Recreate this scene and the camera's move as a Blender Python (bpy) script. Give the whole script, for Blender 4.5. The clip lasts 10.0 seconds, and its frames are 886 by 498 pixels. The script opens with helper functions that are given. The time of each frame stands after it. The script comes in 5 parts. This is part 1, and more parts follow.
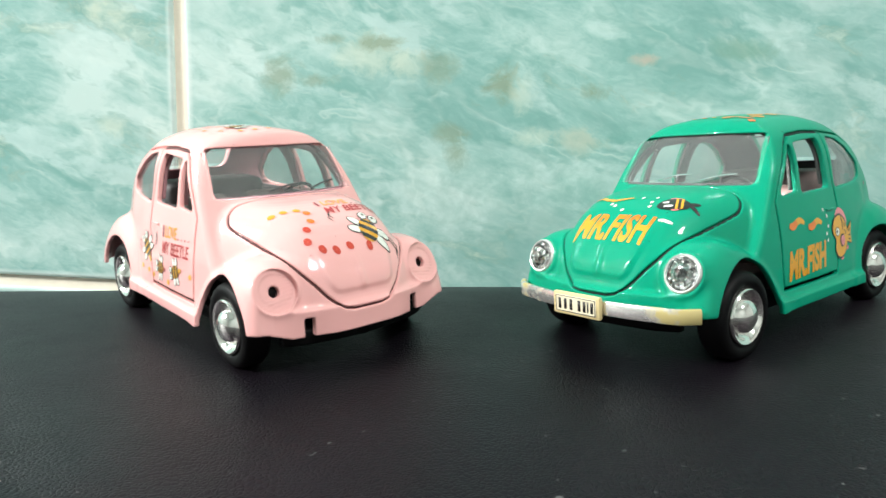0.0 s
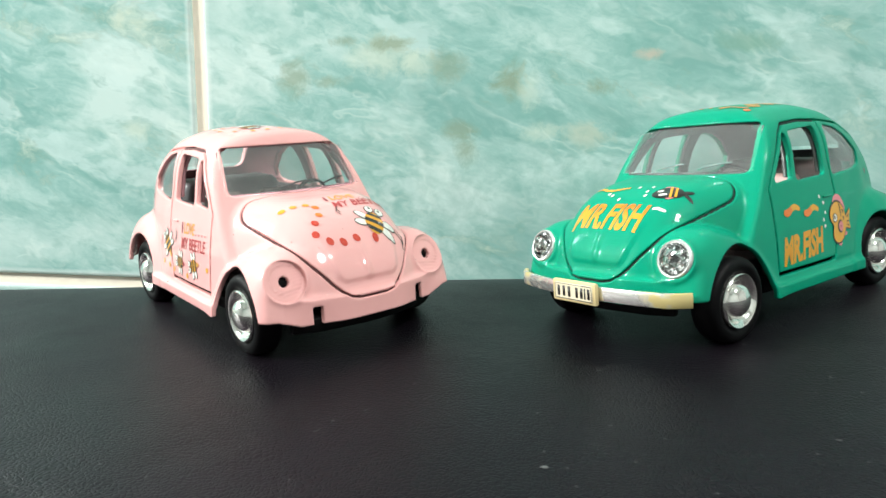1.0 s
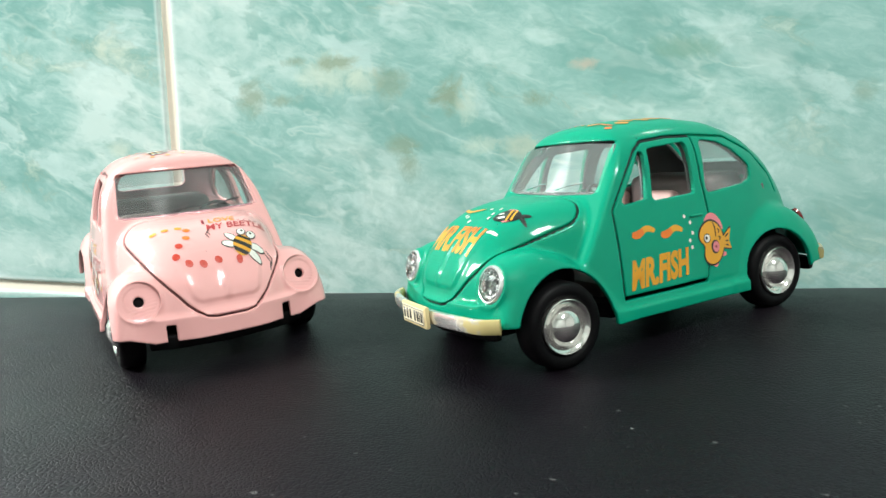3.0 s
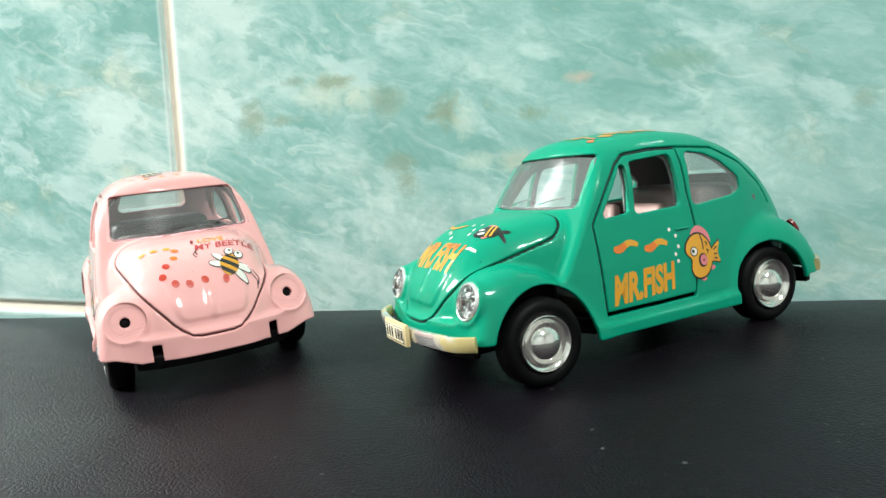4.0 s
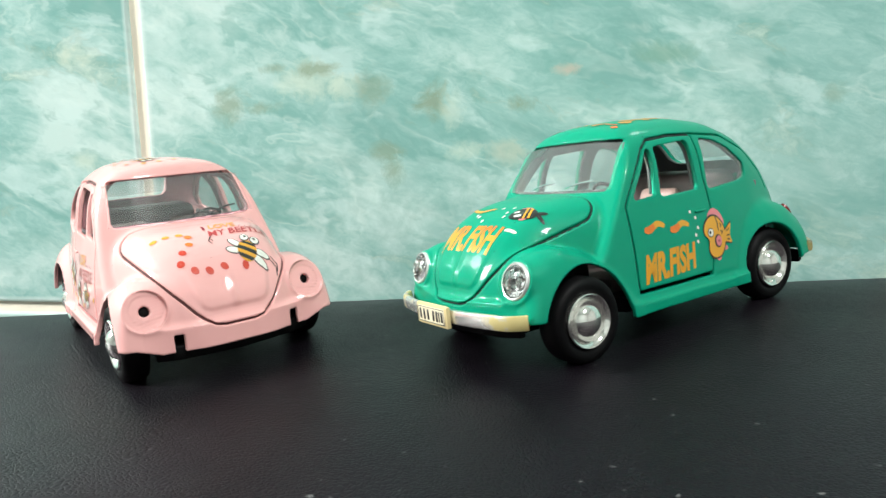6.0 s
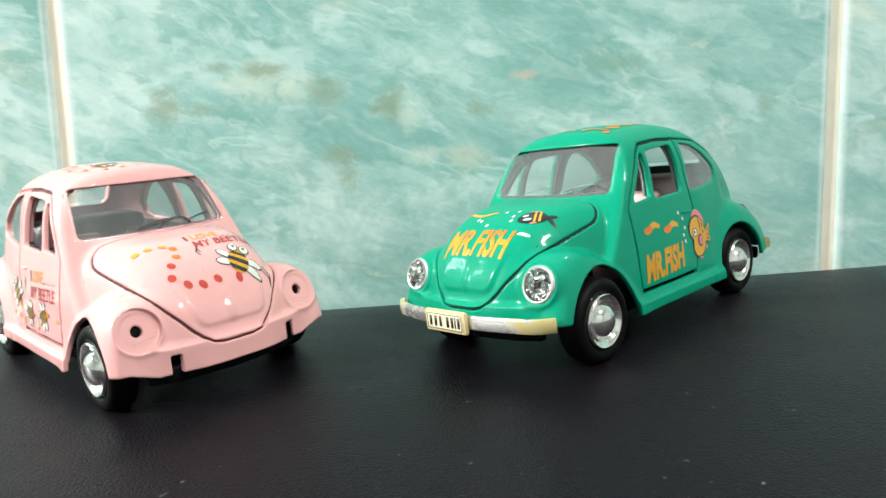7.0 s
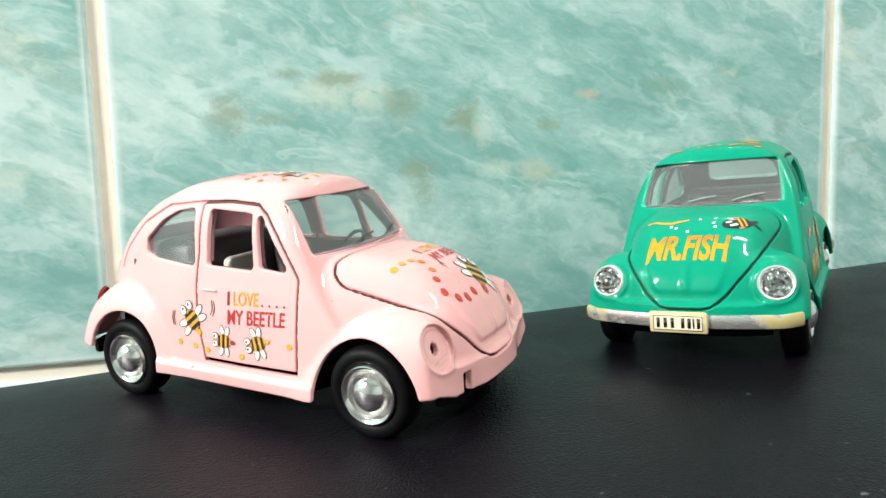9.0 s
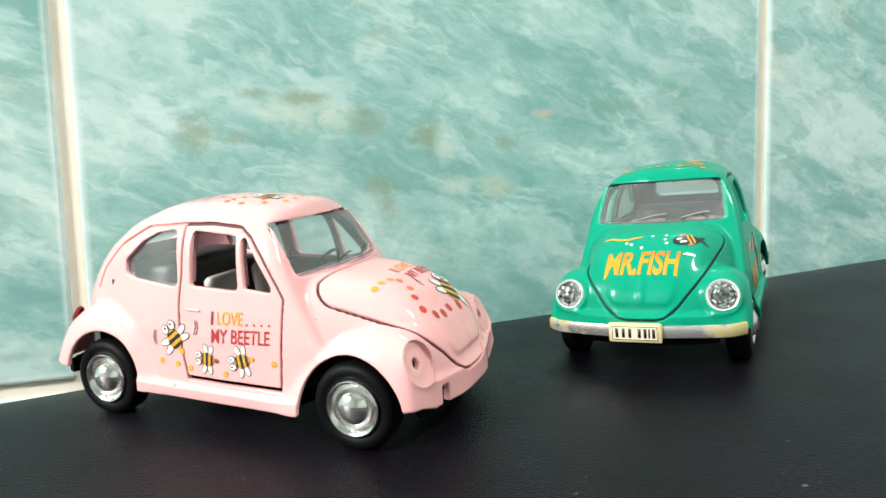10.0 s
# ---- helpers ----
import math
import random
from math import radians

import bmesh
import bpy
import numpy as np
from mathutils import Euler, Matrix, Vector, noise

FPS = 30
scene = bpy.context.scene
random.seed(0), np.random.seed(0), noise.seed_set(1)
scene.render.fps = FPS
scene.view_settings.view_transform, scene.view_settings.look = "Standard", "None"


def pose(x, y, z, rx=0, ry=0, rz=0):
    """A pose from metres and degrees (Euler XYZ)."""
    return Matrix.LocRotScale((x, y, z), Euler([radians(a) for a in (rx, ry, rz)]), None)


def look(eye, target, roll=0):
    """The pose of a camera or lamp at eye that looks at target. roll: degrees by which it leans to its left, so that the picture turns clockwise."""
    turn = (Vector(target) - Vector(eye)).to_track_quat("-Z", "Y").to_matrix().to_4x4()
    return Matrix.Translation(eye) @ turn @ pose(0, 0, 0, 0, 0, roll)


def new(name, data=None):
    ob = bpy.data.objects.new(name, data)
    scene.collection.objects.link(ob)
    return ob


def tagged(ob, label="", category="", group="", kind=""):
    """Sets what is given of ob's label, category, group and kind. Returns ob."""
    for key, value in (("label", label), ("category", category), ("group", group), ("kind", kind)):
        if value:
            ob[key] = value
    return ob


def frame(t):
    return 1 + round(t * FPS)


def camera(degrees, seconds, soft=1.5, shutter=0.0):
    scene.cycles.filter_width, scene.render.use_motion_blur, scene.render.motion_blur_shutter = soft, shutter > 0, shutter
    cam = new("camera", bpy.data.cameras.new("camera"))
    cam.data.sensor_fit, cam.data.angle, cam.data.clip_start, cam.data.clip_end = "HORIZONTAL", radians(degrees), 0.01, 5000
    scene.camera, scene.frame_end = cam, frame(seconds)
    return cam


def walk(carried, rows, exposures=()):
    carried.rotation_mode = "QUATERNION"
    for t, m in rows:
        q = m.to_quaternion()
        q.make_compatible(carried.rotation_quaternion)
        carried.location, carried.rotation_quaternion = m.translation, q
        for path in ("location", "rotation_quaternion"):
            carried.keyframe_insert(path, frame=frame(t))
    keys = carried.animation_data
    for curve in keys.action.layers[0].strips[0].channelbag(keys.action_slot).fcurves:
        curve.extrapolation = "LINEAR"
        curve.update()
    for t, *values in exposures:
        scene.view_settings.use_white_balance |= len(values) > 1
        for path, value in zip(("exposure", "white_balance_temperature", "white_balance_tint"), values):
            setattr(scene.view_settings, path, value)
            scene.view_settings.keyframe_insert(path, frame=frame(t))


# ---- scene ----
cam = camera(65.9, 10.0, soft=1.5, shutter=0.3)
# seconds, eye in metres, then yaw, pitch and lean in degrees
ROWS = [
    (0, 0.0000, 0.0005, 0.0685, 6.43, -8.30, 1.50),
    (0.5, 0.0021, -0.0052, 0.0706, 9.23, -8.76, 0.92),
    (1, 0.0068, -0.0058, 0.0673, 8.68, -8.33, 0.38),
    (1.5, 0.0195, -0.0008, 0.0768, 12.96, -7.60, 0.48),
    (2, 0.0361, -0.0002, 0.0748, 15.42, -7.98, 0.16),
    (2.5, 0.0494, 0.0032, 0.0700, 15.62, -8.35, -0.56),
    (2.7, 0.0578, 0.0040, 0.0724, 15.98, -8.60, -0.55),
    (3.8, 0.0792, 0.0091, 0.0744, 19.40, -7.45, -2.20),
    (4, 0.0789, 0.0097, 0.0738, 19.30, -7.19, -1.97),
    (4.5, 0.0786, 0.0119, 0.0736, 19.26, -7.05, -1.73),
    (5, 0.0798, 0.0124, 0.0713, 18.10, -7.03, -1.50),
    (5.5, 0.0636, 0.0045, 0.0695, 14.79, -7.14, -1.18),
    (5.7, 0.0589, 0.0025, 0.0697, 13.52, -7.40, -1.25),
    (6.8, 0.0246, -0.0022, 0.0728, 5.20, -7.18, -2.00),
    (7, 0.0189, -0.0009, 0.0713, 1.87, -7.29, -1.71),
    (7.5, -0.0082, 0.0048, 0.0768, -3.29, -7.17, -2.60),
    (8, -0.0305, 0.0061, 0.0697, -8.48, -7.67, -2.13),
    (8.5, -0.0641, 0.0091, 0.0715, -12.06, -6.71, -1.42),
    (9, -0.0839, 0.0094, 0.0714, -14.01, -6.02, -1.56),
    (9.5, -0.0856, 0.0094, 0.0726, -17.77, -6.14, -1.68),
    (10, -0.0934, 0.0028, 0.0758, -18.69, -5.67, -1.55),
]
walk(cam, [(t, pose(x, y, z, 90 + pitch, 0, yaw) @ pose(0, 0, 0, 0, 0, lean)) for t, x, y, z, yaw, pitch, lean in ROWS], [(0.0, 0.0), (7.5, 0.0), (9.0, -0.1), (10.0, -0.1)])

# ---- light ----
WALL_Y = 0.2687
FLOOR_Z, CEILING_Z = -0.46, 1.86
world = bpy.data.worlds.new("world")
scene.world = world
world.use_nodes = True
world.node_tree.nodes["Background"].inputs["Color"].default_value = (0.8, 0.9, 1.0, 1)
world.node_tree.nodes["Background"].inputs["Strength"].default_value = 0.3
scene.view_settings.exposure = 0.0


def area_lamp(name, m, size_x, size_y, watts, colour):
    data = bpy.data.lights.new(name, "AREA")
    data.shape, data.size, data.size_y, data.energy, data.color = "RECTANGLE", size_x, size_y, watts, colour
    ob = new(name, data)
    ob.matrix_world = m
    return ob


WEST_X, EAST_X, SOUTH_Y = -1.42, 2.35, -1.95
LAMP_AT = (0.86, -0.78, CEILING_Z - 0.085)
lamp = area_lamp("ceiling_lamp_glow", pose(*LAMP_AT), 0.16, 0.32, 42.0, (0.99, 1.0, 0.97))
WALL_LAMP_AT = (WEST_X + 0.11, -0.16, 0.80)
WALL_LAMP_POSE = look(WALL_LAMP_AT, (0.05, 0.17, 0.05))
wall_glow = area_lamp("wall_lamp_glow", WALL_LAMP_POSE, 0.20, 0.34, 38.0, (0.99, 1.0, 0.97))


# ---- materials ----
def material(name, colour, rough=0.5, metal=0.0, coat=0.0, spec=0.5):
    m = bpy.data.materials.new(name)
    m.use_nodes = True
    b = m.node_tree.nodes["Principled BSDF"]
    b.inputs["Base Color"].default_value = (*colour, 1)
    b.inputs["Roughness"].default_value = rough
    b.inputs["Metallic"].default_value = metal
    b.inputs["Coat Weight"].default_value = coat
    b.inputs["Coat Roughness"].default_value = 0.06
    b.inputs["Specular IOR Level"].default_value = spec
    return m, m.node_tree, b


def node(tree, kind, **values):
    n = tree.nodes.new(kind)
    for key, value in values.items():
        n.inputs[key.replace("_", " ")].default_value = value
    return n


def ramp(tree, source, stops):
    n = tree.nodes.new("ShaderNodeValToRGB")
    while len(n.color_ramp.elements) < len(stops):
        n.color_ramp.elements.new(0.5)
    for e, (at, colour) in zip(n.color_ramp.elements, stops):
        e.position, e.color = at, (*colour, 1)
    tree.links.new(source, n.inputs["Fac"])
    return n.outputs["Color"]


def mix(tree, fac, a, b):
    n = tree.nodes.new("ShaderNodeMix")
    n.data_type = "RGBA"
    for socket, value in ((n.inputs[0], fac), (n.inputs[6], a), (n.inputs[7], b)):
        if isinstance(value, (int, float)):
            socket.default_value = value
        elif isinstance(value, tuple):
            socket.default_value = (*value, 1)
        else:
            tree.links.new(value, socket)
    return n.outputs[2]


def bump(tree, b, height, strength, distance):
    n = node(tree, "ShaderNodeBump", Strength=strength, Distance=distance)
    tree.links.new(height, n.inputs["Height"])
    tree.links.new(n.outputs["Normal"], b.inputs["Normal"])


def noise_of(tree, vector, scale, detail=4.0, rough=0.55, distort=0.0):
    n = node(tree, "ShaderNodeTexNoise", Scale=scale, Detail=detail, Roughness=rough, Distortion=distort)
    tree.links.new(vector, n.inputs["Vector"])
    return n.outputs["Fac"]


def object_coords(tree):
    return tree.nodes.new("ShaderNodeTexCoord").outputs["Object"]


def paint(name, colour, dark, coat=1.0):
    """Die-cast enamel: a soft mottle, small dark chips and a thick gloss coat."""
    m, tree, b = material(name, colour, 0.4, 0.0, coat, 0.06)
    b.inputs["Coat Roughness"].default_value = 0.035
    at = object_coords(tree)
    mottle = ramp(tree, noise_of(tree, at, 60, 3), [(0.3, (0, 0, 0)), (0.75, (1, 1, 1))])
    base = mix(tree, mottle, colour, tuple(min(1, c * 1.04 + 0.004) for c in colour))
    chips = ramp(tree, noise_of(tree, at, 420, 2), [(0.765, (0, 0, 0)), (0.785, (1, 1, 1))])
    tree.links.new(mix(tree, chips, base, dark), b.inputs["Base Color"])
    bump(tree, b, noise_of(tree, at, 180, 2), 0.04, 0.0004)
    return m


def plain(name, colour, rough=0.5, metal=0.0, coat=0.0, grain=300.0, depth=0.0001, vary=0.12, strength=0.3):
    m, tree, b = material(name, colour, rough, metal, coat)
    at = object_coords(tree)
    tone = noise_of(tree, at, grain * 0.2, 4)
    tree.links.new(mix(tree, tone, tuple(c * (1 - vary) for c in colour), tuple(min(1, c * (1 + vary)) for c in colour)), b.inputs["Base Color"])
    bump(tree, b, noise_of(tree, at, grain, 3), strength, depth)
    return m


PINK = paint("pink_enamel", (0.90, 0.46, 0.445), (0.25, 0.12, 0.1))
GREEN = paint("green_enamel", (0.0, 0.29, 0.172), (0.004, 0.10, 0.07), 0.36)
BLACK_PLASTIC = plain("black_plastic", (0.0022, 0.0022, 0.0025), 0.6)
BLACK_PLASTIC.node_tree.nodes["Principled BSDF"].inputs["Specular IOR Level"].default_value = 0.12
RUBBER = plain("black_rubber", (0.0025, 0.0025, 0.003), 0.55)
RUBBER.node_tree.nodes["Principled BSDF"].inputs["Specular IOR Level"].default_value = 0.13
CHROME = plain("worn_chrome", (0.92, 0.91, 0.87), 0.11, 0.95, grain=300, vary=0.06, strength=0.2)
BRIGHT_CHROME = plain("bright_chrome", (0.88, 0.88, 0.88), 0.08, 1.0, grain=500, vary=0.05, strength=0.1)
SILVER = plain("matt_silver", (0.86, 0.86, 0.84), 0.25, 0.6)
CREAM_PLASTIC = plain("cream_plastic", (0.72, 0.58, 0.30), 0.4)
PLATE_FIELD = plain("ivory_plate", (0.84, 0.76, 0.56), 0.45)
INK = plain("black_print", (0.015, 0.013, 0.012), 0.35, coat=0.5)
RED_INK = plain("red_print", (0.46, 0.03, 0.035), 0.35, coat=0.5)
DARK_RED_INK = plain("dark_red_print", (0.30, 0.02, 0.04), 0.35, coat=0.5)
YELLOW_INK = plain("yellow_print", (0.76, 0.36, 0.02), 0.35, coat=0.5)
ORANGE_INK = plain("orange_print", (0.78, 0.19, 0.015), 0.35, coat=0.5)
SCARLET_INK = plain("scarlet_print", (0.60, 0.045, 0.02), 0.35, coat=0.5)
WHITE_INK = plain("white_print", (0.82, 0.80, 0.74), 0.35, coat=0.5)
ROSE_INK = plain("rose_print", (0.75, 0.22, 0.25), 0.35, coat=0.5)
GREEN_TUB = plain("brown_grey_plastic", (0.12, 0.09, 0.085), 0.5)


def worn_plating():
    """Dull bumper plating, rubbed through to cream plastic towards the ends and in small patches."""
    m, tree, b = material("worn_bumper_plating", (0.75, 0.74, 0.70), 0.24, 0.8)
    at = object_coords(tree)
    apart = tree.nodes.new("ShaderNodeSeparateXYZ")
    tree.links.new(at, apart.inputs[0])
    size = tree.nodes.new("ShaderNodeMath")
    size.operation = "ABSOLUTE"
    tree.links.new(apart.outputs["Y"], size.inputs[0])
    far = node(tree, "ShaderNodeMapRange", From_Min=0.010, From_Max=0.025)
    tree.links.new(size.outputs[0], far.inputs["Value"])
    total = tree.nodes.new("ShaderNodeMath")
    total.operation = "MULTIPLY_ADD"
    total.inputs[1].default_value = 0.35
    tree.links.new(far.outputs[0], total.inputs[0])
    tree.links.new(noise_of(tree, at, 150, 4, 0.6), total.inputs[2])
    worn = ramp(tree, total.outputs[0], [(0.66, (0, 0, 0)), (0.80, (1, 1, 1))])
    tree.links.new(mix(tree, worn, (0.84, 0.83, 0.79), (0.52, 0.43, 0.19)), b.inputs["Base Color"])
    metal = tree.nodes.new("ShaderNodeMath")
    metal.operation = "MULTIPLY_ADD"
    metal.inputs[1].default_value, metal.inputs[2].default_value = -0.75, 0.8
    tree.links.new(worn, metal.inputs[0])
    tree.links.new(metal.outputs[0], b.inputs["Metallic"])
    bump(tree, b, noise_of(tree, at, 300, 2), 0.12, 0.0002)
    return m


def faceted_chrome():
    """Pressed lamp reflector: bright plating broken into small tilted facets."""
    m, tree, b = material("faceted_chrome", (0.80, 0.80, 0.80), 0.06, 1.0)
    cells = node(tree, "ShaderNodeTexVoronoi", Scale=480.0)
    tree.links.new(object_coords(tree), cells.inputs["Vector"])
    bump(tree, b, cells.outputs["Distance"], 0.8, 0.0009)
    return m


def fading_ink(name, axis, low, high, first, second):
    """Print that fades from one colour into another along an axis of the car, in soft patches."""
    m, tree, b = material(name, first, 0.35, 0.0, 0.5)
    at = object_coords(tree)
    apart = tree.nodes.new("ShaderNodeSeparateXYZ")
    tree.links.new(at, apart.inputs[0])
    along = node(tree, "ShaderNodeMapRange", From_Min=low, From_Max=high)
    along.clamp = False
    tree.links.new(apart.outputs[axis], along.inputs["Value"])
    total = tree.nodes.new("ShaderNodeMath")
    total.operation = "MULTIPLY_ADD"
    total.inputs[1].default_value = 1.1
    tree.links.new(noise_of(tree, at, 320, 1), total.inputs[0])
    tree.links.new(along.outputs[0], total.inputs[2])
    share = ramp(tree, total.outputs[0], [(0.50, (0, 0, 0)), (0.88, (1, 1, 1))])
    for_half = share.node
    shrink = tree.nodes.new("ShaderNodeMath")
    shrink.operation = "MULTIPLY"
    shrink.inputs[1].default_value = 0.6
    tree.links.new(total.outputs[0], shrink.inputs[0])
    tree.links.new(shrink.outputs[0], for_half.inputs["Fac"])
    tree.links.new(mix(tree, share, first, second), b.inputs["Base Color"])
    return m


FACETS = faceted_chrome()
YELLOW_TONE, ORANGE_TONE = (0.72, 0.33, 0.012), (0.76, 0.12, 0.010)
BONNET_INK = fading_ink("bonnet_yellow_orange_print", "X", -0.0012 * 0.9722, -0.0082 * 0.9722, YELLOW_TONE, ORANGE_TONE)
DOOR_INK = fading_ink("door_yellow_orange_print", "Z", 0.0212 * 0.9722, 0.0310 * 0.9722, YELLOW_TONE, ORANGE_TONE)
FISH_INK = fading_ink("roof_yellow_orange_print", "Y", -0.02, 0.02, YELLOW_TONE, ORANGE_TONE)
PLATING = worn_plating()
INTERIOR = plain("dark_grey_interior_plastic", (0.050, 0.048, 0.050), 0.5)
PINK_SEAT = plain("warm_grey_plastic", (0.26, 0.23, 0.21), 0.5)
BEIGE_SEAT = plain("pale_pink_beige_plastic", (0.46, 0.30, 0.27), 0.5)
RED_LENS = plain("dark_red_lens", (0.20, 0.012, 0.012), 0.2, coat=0.6)
# lining colours with the cabin's inner shade put into them
LINING = plain("shaded_grey_lining", (0.060, 0.066, 0.064), 0.3, coat=0.3)
PINK_LINING = plain("shaded_mauve_lining", (0.40, 0.19, 0.21), 0.3, coat=0.3)
RUBBER_SEAL = plain("grey_window_seal", (0.05, 0.05, 0.05), 0.5)
# dark tones for the shade down in the panel gaps
PINK_SEAM_SHADE = plain("brown_seam_shade", (0.10, 0.035, 0.032), 0.7)
GREEN_SEAM_SHADE = plain("green_seam_shade", (0.003, 0.022, 0.016), 0.7)


def glass_material(name, clear):
    m, tree, b = material(name, (0.80, 0.83, 0.82), 0.012)
    b.inputs["Transmission Weight"].default_value = clear
    b.inputs["IOR"].default_value = 1.45
    return m


GLASS = glass_material("clear_plastic", 0.94)
LENS = glass_material("lamp_lens_plastic", 1.0)


def leather_material():
    m, tree, b = material("black_leather", (0.016, 0.016, 0.018), 0.5, 0.0, 0.0, 0.215)
    b.inputs["Specular Tint"].default_value = (1.0, 0.80, 0.94, 1)
    at = object_coords(tree)
    cells = node(tree, "ShaderNodeTexVoronoi", Scale=1050.0)
    cells.feature = "DISTANCE_TO_EDGE"
    warp = node(tree, "ShaderNodeTexNoise", Scale=90.0, Detail=2.0)
    tree.links.new(at, warp.inputs["Vector"])
    add = tree.nodes.new("ShaderNodeMixRGB")
    add.blend_type, add.inputs[0].default_value = "ADD", 0.006
    tree.links.new(at, add.inputs[1])
    tree.links.new(warp.outputs["Color"], add.inputs[2])
    tree.links.new(add.outputs[0], cells.inputs["Vector"])
    creases = ramp(tree, cells.outputs["Distance"], [(0.0, (0, 0, 0)), (0.22, (1, 1, 1))])
    wear = noise_of(tree, at, 14, 5, 0.6)
    worn = ramp(tree, wear, [(0.35, (0.0022, 0.0014, 0.0026)), (0.7, (0.0052, 0.0038, 0.0062))])
    dust = ramp(tree, noise_of(tree, at, 460, 1), [(0.755, (0, 0, 0)), (0.79, (1, 1, 1))])
    tree.links.new(mix(tree, dust, worn, (0.10, 0.10, 0.10)), b.inputs["Base Color"])
    rough = ramp(tree, wear, [(0.3, (0.34, 0.34, 0.34)), (0.7, (0.47, 0.47, 0.47))])
    tree.links.new(rough, b.inputs["Roughness"])
    bump(tree, b, creases, 0.32, 0.0003)
    # the padding under it lies in soft, shallow waves
    waves = node(tree, "ShaderNodeBump", Strength=0.35, Distance=0.004)
    tree.links.new(noise_of(tree, at, 22, 2, 0.5), waves.inputs["Height"])
    tree.links.new(waves.outputs["Normal"], b.inputs["Normal"].links[0].from_node.inputs["Normal"])
    return m


LEATHER = leather_material()


TILE_W, TILE_H, JOINT = 0.30, 0.45, 0.0050
JOINT_X, JOINT_Z = -0.1388, 0.0072


OCHRE, CREAM, DIM, TEAL = (0.25, 0.335, 0.235), (0.60, 0.71, 0.60), (0.20, 0.38, 0.30), (0.23, 0.44, 0.40)
CLOUDS = [
    (-0.0605, 0.1045, 0.018, 0.010, CREAM, 0.65), (-0.057, 0.1085, 0.012, 0.004, OCHRE, 0.75), (-0.076, 0.110, 0.007, 0.003, OCHRE, 0.6), (-0.045, 0.100, 0.009, 0.008, CREAM, 0.6),
    (-0.034, 0.099, 0.009, 0.009, OCHRE, 0.55), (-0.009, 0.093, 0.0085, 0.0095, OCHRE, 0.85), (-0.002, 0.090, 0.006, 0.009, CREAM, 0.5), (0.025, 0.091, 0.007, 0.005, OCHRE, 0.75),
    (-0.096, 0.0955, 0.010, 0.009, OCHRE, 0.7), (-0.082, 0.094, 0.010, 0.004, OCHRE, 0.6), (-0.029, 0.075, 0.009, 0.005, OCHRE, 0.65), (-0.026, 0.067, 0.006, 0.007, OCHRE, 0.65),
    (0.002, 0.074, 0.010, 0.005, CREAM, 0.6), (0.021, 0.0735, 0.012, 0.006, (0.52, 0.58, 0.47), 0.7), (0.043, 0.103, 0.006, 0.003, (0.6, 0.5, 0.4), 0.7), (0.080, 0.107, 0.016, 0.006, DIM, 0.7),
    (-0.168, 0.074, 0.010, 0.006, CREAM, 0.6), (0.135, 0.090, 0.006, 0.005, OCHRE, 0.5),
    # two wide teal clouds make the wall darker low down behind the cars
    (0.125, 0.050, 0.070, 0.050, TEAL, 0.55), (0.002, 0.038, 0.065, 0.036, TEAL, 0.5),
]


